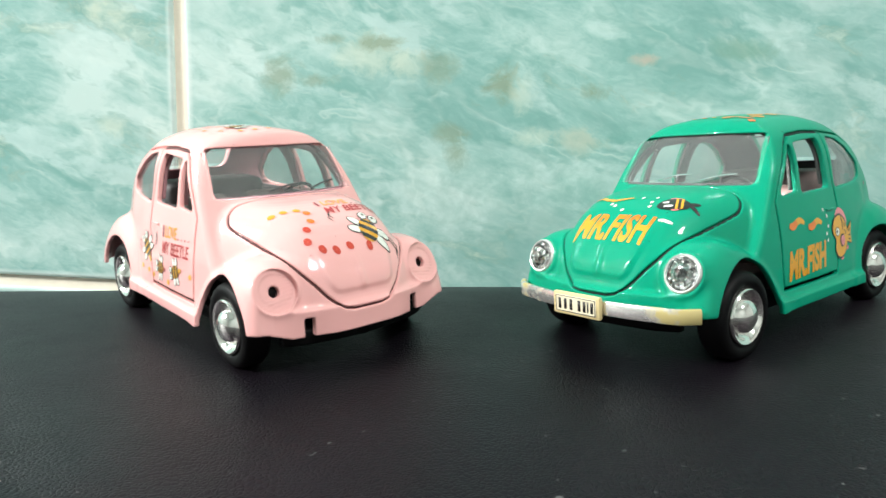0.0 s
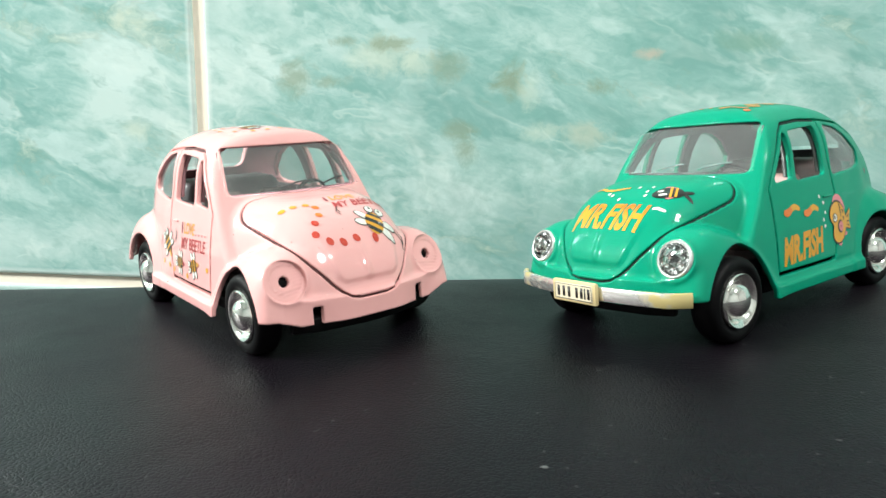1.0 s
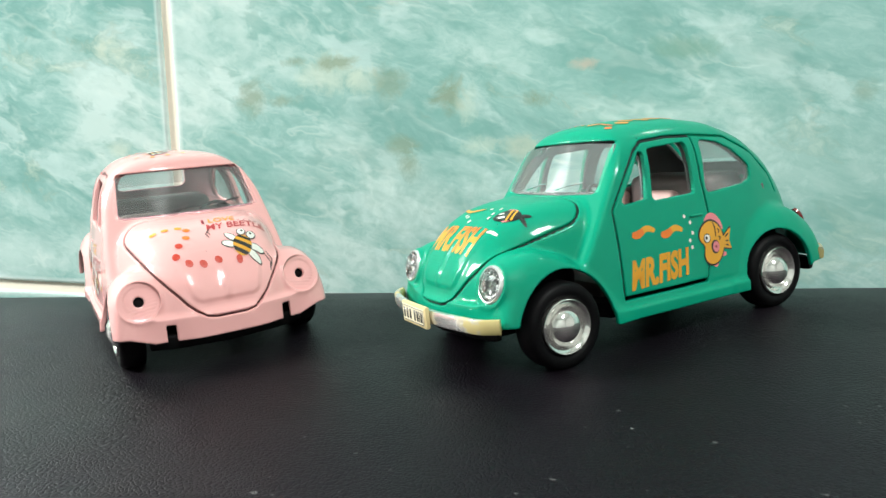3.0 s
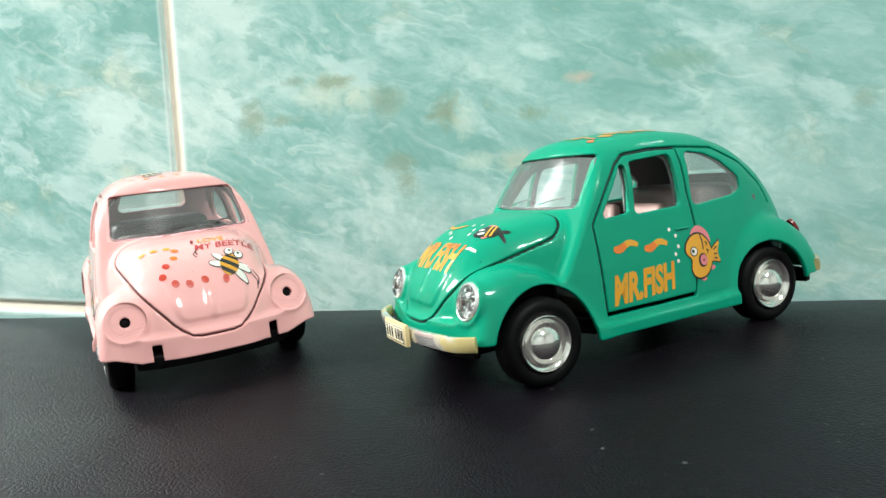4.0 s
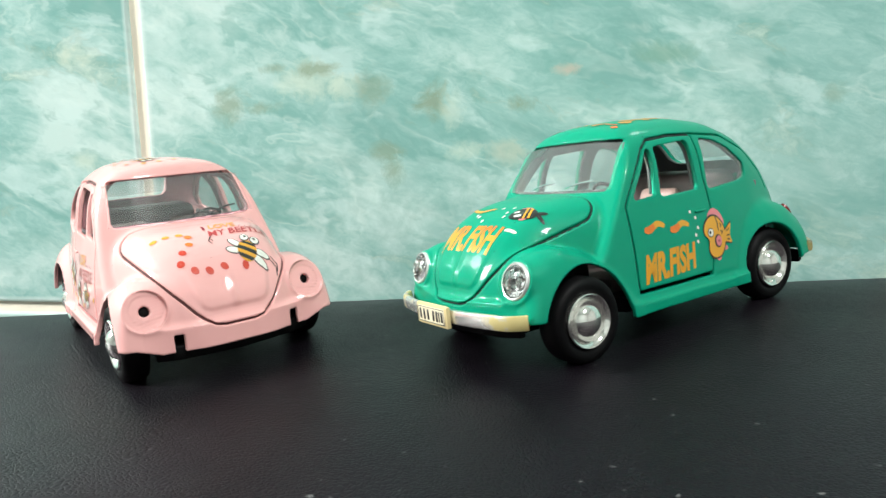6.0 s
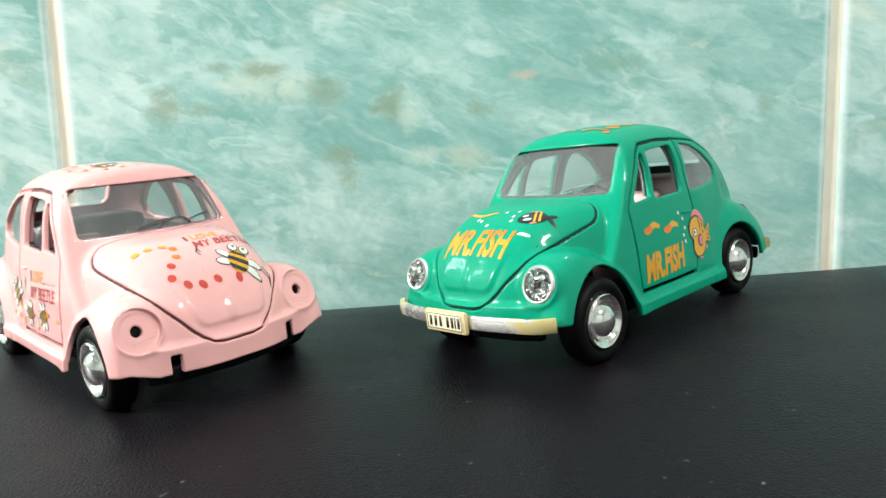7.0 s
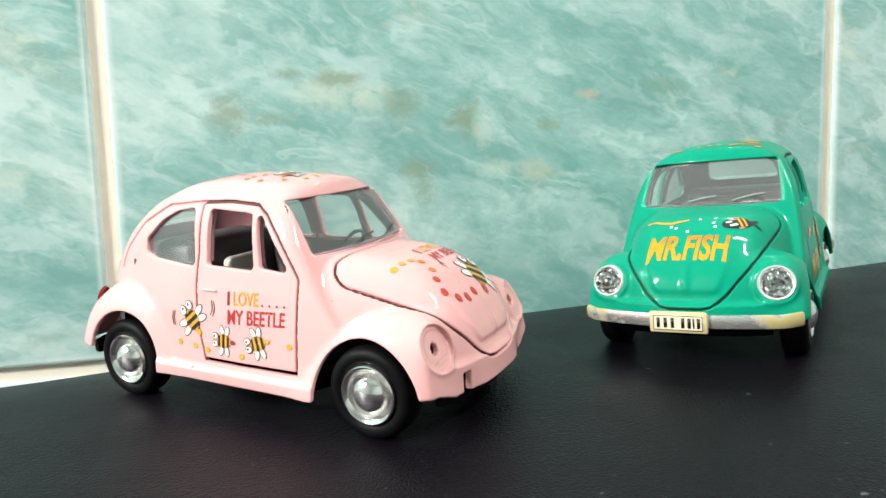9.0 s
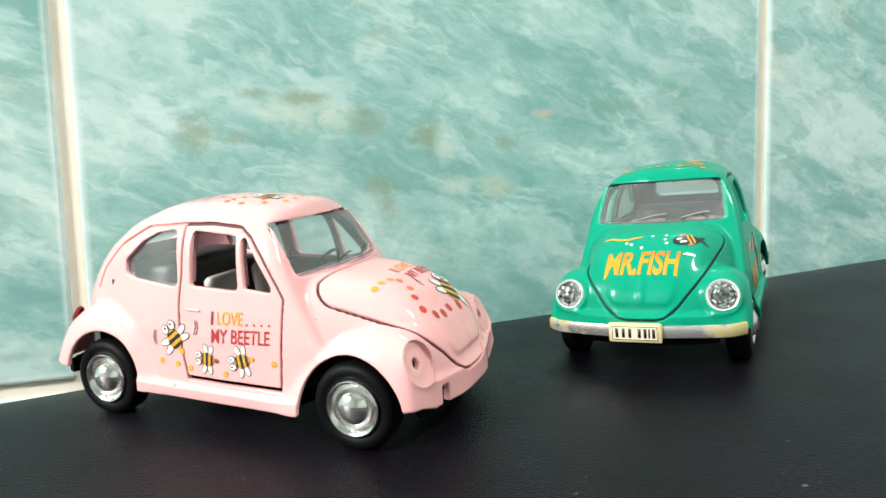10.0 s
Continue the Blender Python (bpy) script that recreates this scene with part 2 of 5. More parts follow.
def tile_material():
    """Glazed turquoise marbling in drifting diagonal veils, with creamy and brown flecks and a paler glaze along the rim."""
    m, tree, b = material("turquoise_marbled_glaze", (0.3, 0.6, 0.55), 0.09, 0.0, 0.0)
    coords = tree.nodes.new("ShaderNodeTexCoord").outputs["Object"]
    info = tree.nodes.new("ShaderNodeObjectInfo")
    shift = tree.nodes.new("ShaderNodeVectorMath")
    shift.operation = "SCALE"
    shift.inputs[0].default_value = (1.0, 0.0, 1.7)
    scaled = tree.nodes.new("ShaderNodeMath")
    scaled.operation = "MULTIPLY"
    scaled.inputs[1].default_value = 3.0
    tree.links.new(info.outputs["Random"], scaled.inputs[0])
    tree.links.new(scaled.outputs[0], shift.inputs["Scale"])
    moved = tree.nodes.new("ShaderNodeVectorMath")
    tree.links.new(coords, moved.inputs[0])
    tree.links.new(shift.outputs[0], moved.inputs[1])
    squash = tree.nodes.new("ShaderNodeMapping")
    squash.vector_type = "TEXTURE"
    squash.inputs["Rotation"].default_value = (0, radians(19), 0)
    squash.inputs["Scale"].default_value = (1.7, 1.0, 0.8)
    tree.links.new(moved.outputs[0], squash.inputs["Vector"])
    at = squash.outputs["Vector"]
    warp = node(tree, "ShaderNodeTexNoise", Scale=30.0, Detail=4.0, Roughness=0.6)
    tree.links.new(at, warp.inputs["Vector"])
    push = tree.nodes.new("ShaderNodeMixRGB")
    push.blend_type, push.inputs[0].default_value = "LINEAR_LIGHT", 0.013
    tree.links.new(at, push.inputs[1])
    tree.links.new(warp.outputs["Color"], push.inputs[2])
    bent = push.outputs[0]
    veil = noise_of(tree, bent, 20, 6, 0.6, 0.1)
    fine = noise_of(tree, bent, 90, 6, 0.7, 0.2)
    both = tree.nodes.new("ShaderNodeMath")
    both.operation = "MULTIPLY_ADD"
    both.inputs[1].default_value = 0.48
    tree.links.new(fine, both.inputs[0])
    tree.links.new(veil, both.inputs[2])
    colour = ramp(tree, both.outputs[0], [(0.58, (0.21, 0.42, 0.385)), (0.69, (0.285, 0.505, 0.468)), (0.78, (0.395, 0.60, 0.56)), (0.90, (0.55, 0.715, 0.675))])
    for scale, low, high, strength, tint in ((30, 0.53, 0.63, 0.40, (0.17, 0.40, 0.36)), (46, 0.53, 0.62, 0.46, (0.64, 0.80, 0.77)), (70, 0.54, 0.62, 0.46, (0.18, 0.40, 0.36)), (22, 0.55, 0.65, 0.36, (0.68, 0.82, 0.78))):
        patch = ramp(tree, noise_of(tree, bent, scale, 6, 0.57, 0.2), [(low, (0, 0, 0)), (high, (strength,) * 3)])
        colour = mix(tree, patch, colour, tint)
    # thin pale veins along the folds of the noise
    for scale, width, strength in ((24.0, 0.030, 0.20), (52.0, 0.040, 0.26)):
        fold = tree.nodes.new("ShaderNodeMath")
        fold.operation = "SUBTRACT"
        fold.inputs[1].default_value = 0.5
        tree.links.new(noise_of(tree, bent, scale, 3, 0.5, 0.2), fold.inputs[0])
        size = tree.nodes.new("ShaderNodeMath")
        size.operation = "ABSOLUTE"
        tree.links.new(fold.outputs[0], size.inputs[0])
        vein = ramp(tree, size.outputs[0], [(0.0, (strength,) * 3), (width, (0, 0, 0))])
        patchy = ramp(tree, noise_of(tree, at, 11 + scale, 3), [(0.45, (0, 0, 0)), (0.62, (1, 1, 1))])
        only = tree.nodes.new("ShaderNodeMixRGB")
        only.blend_type, only.inputs[0].default_value = "MULTIPLY", 1.0
        tree.links.new(vein, only.inputs[1])
        tree.links.new(patchy, only.inputs[2])
        colour = mix(tree, only.outputs[0], colour, (0.80, 0.89, 0.83))
    cream = noise_of(tree, bent, 30, 7, 0.68, 0.3)
    colour = mix(tree, ramp(tree, cream, [(0.60, (0, 0, 0)), (0.70, (0.6, 0.6, 0.6))]), colour, (0.68, 0.74, 0.60))
    colour = mix(tree, ramp(tree, cream, [(0.58, (0, 0, 0)), (0.61, (0.16, 0.16, 0.16)), (0.65, (0, 0, 0))]), colour, (0.30, 0.33, 0.22))
    # single ochre, cream and teal clouds, each in its own place
    here = tree.nodes.new("ShaderNodeNewGeometry").outputs["Position"]
    ragged = noise_of(tree, here, 110, 6, 0.72, 0.4)
    for bx, bz, rx, rz, tint, strength in CLOUDS:
        off = tree.nodes.new("ShaderNodeVectorMath")
        off.operation = "SUBTRACT"
        off.inputs[1].default_value = (bx, WALL_Y, bz)
        tree.links.new(here, off.inputs[0])
        flat = tree.nodes.new("ShaderNodeVectorMath")
        flat.operation = "MULTIPLY"
        flat.inputs[1].default_value = (1 / rx, 0, 1 / rz)
        tree.links.new(off.outputs[0], flat.inputs[0])
        far = tree.nodes.new("ShaderNodeVectorMath")
        far.operation = "LENGTH"
        tree.links.new(flat.outputs[0], far.inputs[0])
        rough = tree.nodes.new("ShaderNodeMath")
        rough.operation = "MULTIPLY_ADD"
        rough.inputs[1].default_value = 2.4
        tree.links.new(ragged, rough.inputs[0])
        tree.links.new(far.outputs["Value"], rough.inputs[2])
        mask = ramp(tree, rough.outputs[0], [(0.0, (strength,) * 3), (1.0, (0, 0, 0))])
        spread = mask.node
        spread.color_ramp.elements[0].position, spread.color_ramp.elements[1].position = 0.25, 0.95
        shift_down = tree.nodes.new("ShaderNodeMath")
        shift_down.operation = "SUBTRACT"
        shift_down.inputs[1].default_value = 1.2
        tree.links.new(rough.outputs[0], shift_down.inputs[0])
        tree.links.new(shift_down.outputs[0], spread.inputs["Fac"])
        colour = mix(tree, mask, colour, tint)
    apart = tree.nodes.new("ShaderNodeSeparateXYZ")
    tree.links.new(coords, apart.inputs[0])
    rims = []
    for axis, half in (("X", (TILE_W - JOINT) / 2), ("Z", (TILE_H - JOINT) / 2)):
        size = tree.nodes.new("ShaderNodeMath")
        size.operation = "ABSOLUTE"
        tree.links.new(apart.outputs[axis], size.inputs[0])
        rim = tree.nodes.new("ShaderNodeMapRange")
        rim.inputs["From Min"].default_value, rim.inputs["From Max"].default_value = half - 0.0032, half - 0.0016
        tree.links.new(size.outputs[0], rim.inputs["Value"])
        rims.append(rim.outputs[0])
    most = tree.nodes.new("ShaderNodeMath")
    most.operation = "MAXIMUM"
    tree.links.new(rims[0], most.inputs[0])
    tree.links.new(rims[1], most.inputs[1])
    soft_rim = tree.nodes.new("ShaderNodeMath")
    soft_rim.operation = "MULTIPLY"
    soft_rim.inputs[1].default_value = 0.4
    tree.links.new(most.outputs[0], soft_rim.inputs[0])
    colour = mix(tree, soft_rim.outputs[0], colour, (0.86, 0.92, 0.89))
    tree.links.new(colour, b.inputs["Base Color"])
    bump(tree, b, veil, 0.08, 0.001)
    return m


TILE = tile_material()
GROUT = plain("cream_grout", (0.92, 0.84, 0.70), 0.8, grain=700, depth=0.0003, vary=0.1)
WALL_PAINT = plain("grey_wall_paint", (0.50, 0.50, 0.49), 0.7, grain=80, depth=0.001, vary=0.05)
WHITE_PAINT = plain("white_wall_paint", (0.75, 0.76, 0.74), 0.7, grain=80, depth=0.001, vary=0.03)
FLOOR_STONE = plain("grey_floor_stone", (0.30, 0.29, 0.27), 0.5, grain=30, depth=0.001, vary=0.15)
DIFFUSER = plain("opal_diffuser", (0.85, 0.85, 0.85), 0.5, grain=50, vary=0.02)


# ---- mesh tools ----
def finish(name, mesh, mat, parent=None, label="", smooth=True):
    mesh.materials.append(mat)
    if smooth:
        mesh.polygons.foreach_set("use_smooth", [True] * len(mesh.polygons))
    ob = new(name, mesh)
    ob.parent = parent
    return tagged(ob, label)


def part(name, bm, mat, parent=None, label="", smooth=True, sharp=40):
    mesh = bpy.data.meshes.new(name)
    bmesh.ops.recalc_face_normals(bm, faces=bm.faces)
    for e in bm.edges:
        e.smooth = len(e.link_faces) != 2 or e.calc_face_angle(0) < radians(sharp)
    bm.to_mesh(mesh)
    bm.free()
    return finish(name, mesh, mat, parent, label, smooth)


def box(x0, x1, y0, y1, z0, z1, bevel=0.0, segments=2):
    bm = bmesh.new()
    bmesh.ops.create_cube(bm, size=1)
    for v in bm.verts:
        v.co = Vector(((x0 + x1) / 2 + v.co.x * (x1 - x0), (y0 + y1) / 2 + v.co.y * (y1 - y0), (z0 + z1) / 2 + v.co.z * (z1 - z0)))
    if bevel:
        bmesh.ops.bevel(bm, geom=bm.edges[:], offset=bevel, segments=segments, profile=0.5, affect="EDGES")
    return bm


def lathe(profile, turns=48, m=Matrix()):
    """A profile of (radius, height along y), spun round the y axis; a radius of 0 closes it."""
    bm = bmesh.new()
    rings = []
    for r, h in profile:
        if r < 1e-7:
            rings.append([bm.verts.new(m @ Vector((0, h, 0)))])
        else:
            rings.append([bm.verts.new(m @ Vector((r * math.cos(2 * math.pi * k / turns), h, r * math.sin(2 * math.pi * k / turns)))) for k in range(turns)])
    for a, b in zip(rings, rings[1:]):
        for k in range(turns):
            j = (k + 1) % turns
            corners = [a[k % len(a)], a[j % len(a)], b[j % len(b)], b[k % len(b)]]
            corners = list(dict.fromkeys(corners))
            if len(corners) > 2:
                bm.faces.new(corners)
    return bm


def surface_net(field, start, step):
    """Vertices, normals and quads of the surface where a sampled field passes from below 0 (inside) to above."""
    inside = field < 0
    cut = [slice(None, -1), slice(1, None)]
    count = sum(inside[cut[i], cut[j], cut[k]].astype(np.int8) for i in (0, 1) for j in (0, 1) for k in (0, 1))
    cells = np.argwhere((count > 0) & (count < 8))
    number = np.full(count.shape, -1, np.int64)
    number[tuple(cells.T)] = np.arange(len(cells))
    corner = np.array([(i, j, k) for i in (0, 1) for j in (0, 1) for k in (0, 1)])
    values = np.stack([field[tuple((cells + o).T)] for o in corner], 1)
    total, hits = np.zeros((len(cells), 3)), np.zeros(len(cells))
    for a in range(8):
        for b in range(a + 1, 8):
            if np.abs(corner[a] - corner[b]).sum() == 1:
                va, vb = values[:, a], values[:, b]
                crossing = (va < 0) != (vb < 0)
                part_way = np.where(crossing, va / np.where(crossing, va - vb, 1), 0)
                total += np.where(crossing[:, None], corner[a] + part_way[:, None] * (corner[b] - corner[a]), 0)
                hits += crossing
    at = cells + total / hits[:, None]
    slopes = np.stack(np.gradient(field.astype(np.float32)), -1)
    high = np.array(field.shape) - 2

    def sampled(grid, p):
        low = np.clip(np.floor(p).astype(int), 0, high)
        f = p - low
        out = 0
        for o in corner:
            w = np.prod(np.where(o, f, 1 - f), 1)
            got = grid[tuple((low + o).T)]
            out = out + (w[:, None] * got if got.ndim == 2 else w * got)
        return out

    for _ in range(2):
        g = sampled(slopes, at)
        step_back = sampled(field, at) / np.maximum((g * g).sum(1), 1e-12)
        move = -step_back[:, None] * g
        at += np.clip(move, -0.4, 0.4)
    normals = sampled(slopes, at)
    normals /= np.maximum(np.linalg.norm(normals, axis=1, keepdims=True), 1e-12)
    quads = []
    for axis in range(3):
        u, v = (axis + 1) % 3, (axis + 2) % 3
        lower = np.take(inside, range(inside.shape[axis] - 1), axis)
        upper = np.take(inside, range(1, inside.shape[axis]), axis)
        edges = np.argwhere(lower != upper)
        edges = edges[(edges[:, u] > 0) & (edges[:, v] > 0) & (edges[:, u] < inside.shape[u] - 1) & (edges[:, v] < inside.shape[v] - 1)]
        out_up = lower[tuple(edges.T)]
        ring = []
        for du, dv in ((-1, -1), (0, -1), (0, 0), (-1, 0)):
            o = edges.copy()
            o[:, u] += du
            o[:, v] += dv
            ring.append(number[tuple(o.T)])
        ring = np.stack(ring, 1)
        ring[~out_up] = ring[~out_up][:, ::-1]
        quads.append(ring)
    return start + at * step, normals, np.concatenate(quads)


def net_mesh(name, field, start, step, scale):
    spots, normals, quads = surface_net(field, start, step)
    mesh = bpy.data.meshes.new(name)
    mesh.vertices.add(len(spots))
    mesh.vertices.foreach_set("co", (spots * scale).astype(np.float32).ravel())
    mesh.loops.add(quads.size)
    mesh.loops.foreach_set("vertex_index", quads.astype(np.int32).ravel())
    mesh.polygons.add(len(quads))
    mesh.polygons.foreach_set("loop_start", np.arange(0, quads.size, 4, dtype=np.int32))
    mesh.update(calc_edges=True)
    mesh.validate()
    mesh.polygons.foreach_set("use_smooth", np.ones(len(mesh.polygons), bool))
    mesh.normals_split_custom_set_from_vertices(normals.astype(np.float32))
    return mesh


# ---- the room ----
def slab(name, bounds, mat, label, category):
    ob = part(name, box(*bounds), mat, None, label, smooth=False)
    return tagged(ob, category=category, kind="structure")


wall_north = slab("wall_north", (WEST_X, EAST_X, WALL_Y + 0.0015, WALL_Y + 0.15, FLOOR_Z, CEILING_Z), GROUT, "cream grout bed of a turquoise marble-effect tiled wall", "wall")
slab("wall_south", (WEST_X, EAST_X, SOUTH_Y, SOUTH_Y + 0.1, FLOOR_Z, CEILING_Z), WALL_PAINT, "plain grey painted wall", "wall")
slab("wall_west", (WEST_X - 0.1, WEST_X, SOUTH_Y, WALL_Y + 0.15, FLOOR_Z, CEILING_Z), WALL_PAINT, "plain grey painted wall", "wall")
slab("wall_east", (EAST_X, EAST_X + 0.1, SOUTH_Y, WALL_Y + 0.15, FLOOR_Z, CEILING_Z), WALL_PAINT, "plain grey painted wall", "wall")
slab("floor", (WEST_X - 0.1, EAST_X + 0.1, SOUTH_Y, WALL_Y + 0.15, FLOOR_Z - 0.1, FLOOR_Z), FLOOR_STONE, "plain grey stone floor", "floor")
slab("ceiling", (WEST_X - 0.1, EAST_X + 0.1, SOUTH_Y, WALL_Y + 0.15, CEILING_Z, CEILING_Z + 0.1), WHITE_PAINT, "plain white ceiling", "ceiling")

fixture = tagged(new("ceiling_light"), "wide white ceiling light with an opal diffuser", "ceiling light")
fixture.location = (LAMP_AT[0], LAMP_AT[1], CEILING_Z)
part("housing", box(-0.16, 0.16, -0.26, 0.26, -0.05, 0, 0.006), WHITE_PAINT, fixture)
part("diffuser", box(-0.14, 0.14, -0.24, 0.24, -0.070, -0.0505, 0.004), DIFFUSER, fixture)
bracket = tagged(new("wall_lamp"), "white rectangular wall lamp on a grey wall", "wall lamp")
bracket.location = (WEST_X, WALL_LAMP_AT[1], WALL_LAMP_AT[2])
part("wall_plate", box(0, 0.02, -0.09, 0.09, -0.09, 0.09, 0.004), WHITE_PAINT, bracket)
part("arm", box(0.0205, 0.095, -0.02, 0.02, -0.02, 0.02, 0.004), WHITE_PAINT, bracket)
head = box(-0.105, 0.105, -0.175, 0.175, 0.004, 0.022, 0.004)
bmesh.ops.transform(head, matrix=Matrix.Translation(-bracket.location) @ WALL_LAMP_POSE, verts=head.verts)
part("lamp_head", head, WHITE_PAINT, bracket)

# ---- the padded seat ----
K = 0.9722
PINK_AT = pose(-0.0384, 0.1594, 0.0159, 3.94, 2.12, -40.92)
GREEN_AT = pose(0.0231, 0.1663, 0.0200, 2.65, 4.42, -136.48)
TYRE_R = 0.0105
# each car's hubs, front then rear: place along the car, height, how far inboard, and the radius of the arch
PINK_HUBS = ((-0.0142, 0.0124, 0.0012, 0.0135), (-0.0905, 0.0098, 0.0022, 0.0125))
GREEN_HUBS = ((-0.0149, 0.0112, 0.0008, 0.0137), (-0.0884, 0.0117, 0.0022, 0.0125))
SINK = 0.0004
# the pink car's loose front axle rides up on one side
LIFT = {(-0.0142, 1): 0.0015}
contacts = [m @ (Vector((x, y, z + LIFT.get((x, 1 if y > 0 else -1), 0.0) - TYRE_R + SINK)) * K) for m, hubs in ((PINK_AT, PINK_HUBS), (GREEN_AT, GREEN_HUBS)) for x, z, _, _ in hubs for y in (0.023, -0.023)]
spots = np.array([tuple(v) for v in contacts])
plane = np.linalg.lstsq(np.c_[np.ones(8), spots[:, :2]], spots[:, 2], rcond=None)[0]
left_over = spots[:, 2] - np.c_[np.ones(8), spots[:, :2]] @ plane
DENT = 0.026
near = np.exp(-((spots[:, None, :2] - spots[None, :, :2]) ** 2).sum(-1) / (2 * DENT**2))
dents = np.linalg.solve(near + 0.02 * np.eye(8), left_over)


def seat_height(x, y):
    """The leather's top: a gently tilted cushion that gives under each wheel and rolls off along its rims."""
    xs = np.clip(x, -0.26, 0.26)
    ys = np.clip(y, -0.2, 0.3)
    z = plane[0] + plane[1] * xs + plane[2] * ys
    far = (x[..., None] - spots[:, 0]) ** 2 + (y[..., None] - spots[:, 1]) ** 2
    z = z + (np.exp(-far / (2 * DENT**2)) * dents).sum(-1)
    k = np.interp(x, [-0.2, -0.07, 0.04, 0.2], [4.0, 2.7, 2.2, 1.4])
    z = z - k * np.maximum(0, y - 0.2) ** 2
    for edge, sign, coord in ((0.40, 1, x), (-0.40, -1, x), (-0.30, -1, y), (0.248, 1, y)):
        over = np.clip((coord - edge) * sign, 0, 0.0199)
        z = z - (0.02 - np.sqrt(0.02**2 - over**2))
    return z


def seat():
    ob = tagged(new("padded_bench"), "padded bench upholstered in grained black leather, its top slightly tilted", "bench")
    nx, ny = 211, 150
    x = np.linspace(-0.4195, 0.4195, nx)
    y = np.linspace(-0.3195, 0.2675, ny)
    gx, gy = np.meshgrid(x, y, indexing="ij")
    gz = seat_height(gx, gy)
    bm = bmesh.new()
    grid = [[bm.verts.new((gx[i, j], gy[i, j], gz[i, j])) for j in range(ny)] for i in range(nx)]
    for i in range(nx - 1):
        for j in range(ny - 1):
            bm.faces.new((grid[i][j], grid[i + 1][j], grid[i + 1][j + 1], grid[i][j + 1]))
    rim = [grid[i][0] for i in range(nx)] + grid[-1][1:] + [grid[i][-1] for i in range(nx - 2, -1, -1)] + [grid[0][j] for j in range(ny - 2, 0, -1)]
    low = [bm.verts.new((v.co.x, v.co.y, -0.09)) for v in rim]
    for k in range(len(rim)):
        j = (k + 1) % len(rim)
        bm.faces.new((rim[j], rim[k], low[k], low[j]))
    bm.faces.new(low)
    part("cushion", bm, LEATHER, ob, sharp=60)
    part("plinth", box(-0.40, 0.40, -0.30, 0.25, FLOOR_Z, -0.091, 0.004), LEATHER, ob)
    return ob


seat()


# ---- the toy cars ----
STEP = 0.00033
GX = np.arange(-0.1160, 0.0125, STEP)
GY = np.arange(-STEP * 1.5, 0.0340, STEP)
GZ = np.arange(0.0060, 0.0615, STEP)
X, Y, Z = np.meshgrid(GX, GY, GZ, indexing="ij")
AY = np.abs(Y)


def on_screen(y, z):
    return -0.0282 - 8.0 * y * y - (z - 0.0395) * 0.695


def curve_1d(points, soft, at):
    """A smooth line through points, rounded over a length."""
    xs = np.linspace(-0.14, 0.04, 1801)
    ys = np.interp(xs, *zip(*sorted(points)))
    w = np.exp(-0.5 * (np.arange(-60, 61) * 1e-4 / soft) ** 2)
    ys = np.convolve(np.pad(ys, 60, mode="edge"), w / w.sum(), "valid")
    return np.interp(at, xs, ys)


def level(f):
    """A field divided by its own slope, so that it is near to a distance."""
    gx, gy, gz = np.gradient(f, STEP)
    return f / np.clip(np.sqrt(gx**2 + gy**2 + gz**2), 8.0, None)


def blend(a, b, k):
    """The union of two fields with a fillet of about k."""
    h = np.maximum(k - np.abs(a - b), 0) / k
    return np.minimum(a, b) - h * h * k / 4


def meet(a, b, k):
    return -blend(-a, -b, k)


def polygon(points, u, v):
    """The signed distance to a polygon, below 0 inside."""
    best, wind = np.full(u.shape, 1e9), np.zeros(u.shape, bool)
    for (ax, ay), (bx, by) in zip(points, points[1:] + points[:1]):
        ex, ey, wx, wy = bx - ax, by - ay, u - ax, v - ay
        h = np.clip((wx * ex + wy * ey) / (ex * ex + ey * ey), 0, 1)
        best = np.minimum(best, (wx - ex * h) ** 2 + (wy - ey * h) ** 2)
        flip = ((ay <= v) & (by > v)) | ((by <= v) & (ay > v))
        wind ^= flip & (u < ax + (v - ay) * ex / (ey if ey else 1e-12))
    return np.where(wind, -1, 1) * np.sqrt(best)


def rounded(points, radius, u, v):
    cx, cy = np.mean(points, 0)
    pulled = []
    for px, py in points:
        d = math.hypot(px - cx, py - cy)
        pulled.append((px + (cx - px) * radius * 1.3 / d, py + (cy - py) * radius * 1.3 / d))
    return polygon(pulled, u, v) - radius


def path_distance(points, u, v):
    best = np.full(u.shape, 1e9)
    for (ax, ay), (bx, by) in zip(points, points[1:]):
        ex, ey, wx, wy = bx - ax, by - ay, u - ax, v - ay
        h = np.clip((wx * ex + wy * ey) / (ex * ex + ey * ey), 0, 1)
        best = np.minimum(best, (wx - ex * h) ** 2 + (wy - ey * h) ** 2)
    return np.sqrt(best)


LAMP_C, LAMP_N = (0.0002, 0.0217, 0.0230), Vector((0.955, 0.06, 0.29)).normalized()
QUARTER = [(-0.0461, 0.0492), (-0.0366, 0.0369), (-0.0440, 0.0370)]
DOOR_WINDOW = [(-0.0480, 0.0494), (-0.0617, 0.0500), (-0.0608, 0.0370), (-0.0462, 0.0368)]
REAR_SIDE = [(-0.0664, 0.0497), (-0.0646, 0.0370), (-0.0815, 0.0373), (-0.0842, 0.0385), (-0.0845, 0.0405), (-0.0790, 0.0470), (-0.0720, 0.0494)]
SCREEN = [(-0.0202, 0.0406), (0.0202, 0.0406), (0.0187, 0.0514), (0.0100, 0.0520), (-0.0100, 0.0520), (-0.0187, 0.0514)]
REAR_SCREEN = [(-0.0130, 0.0432), (0.0130, 0.0432), (0.0115, 0.0505), (-0.0115, 0.0505)]
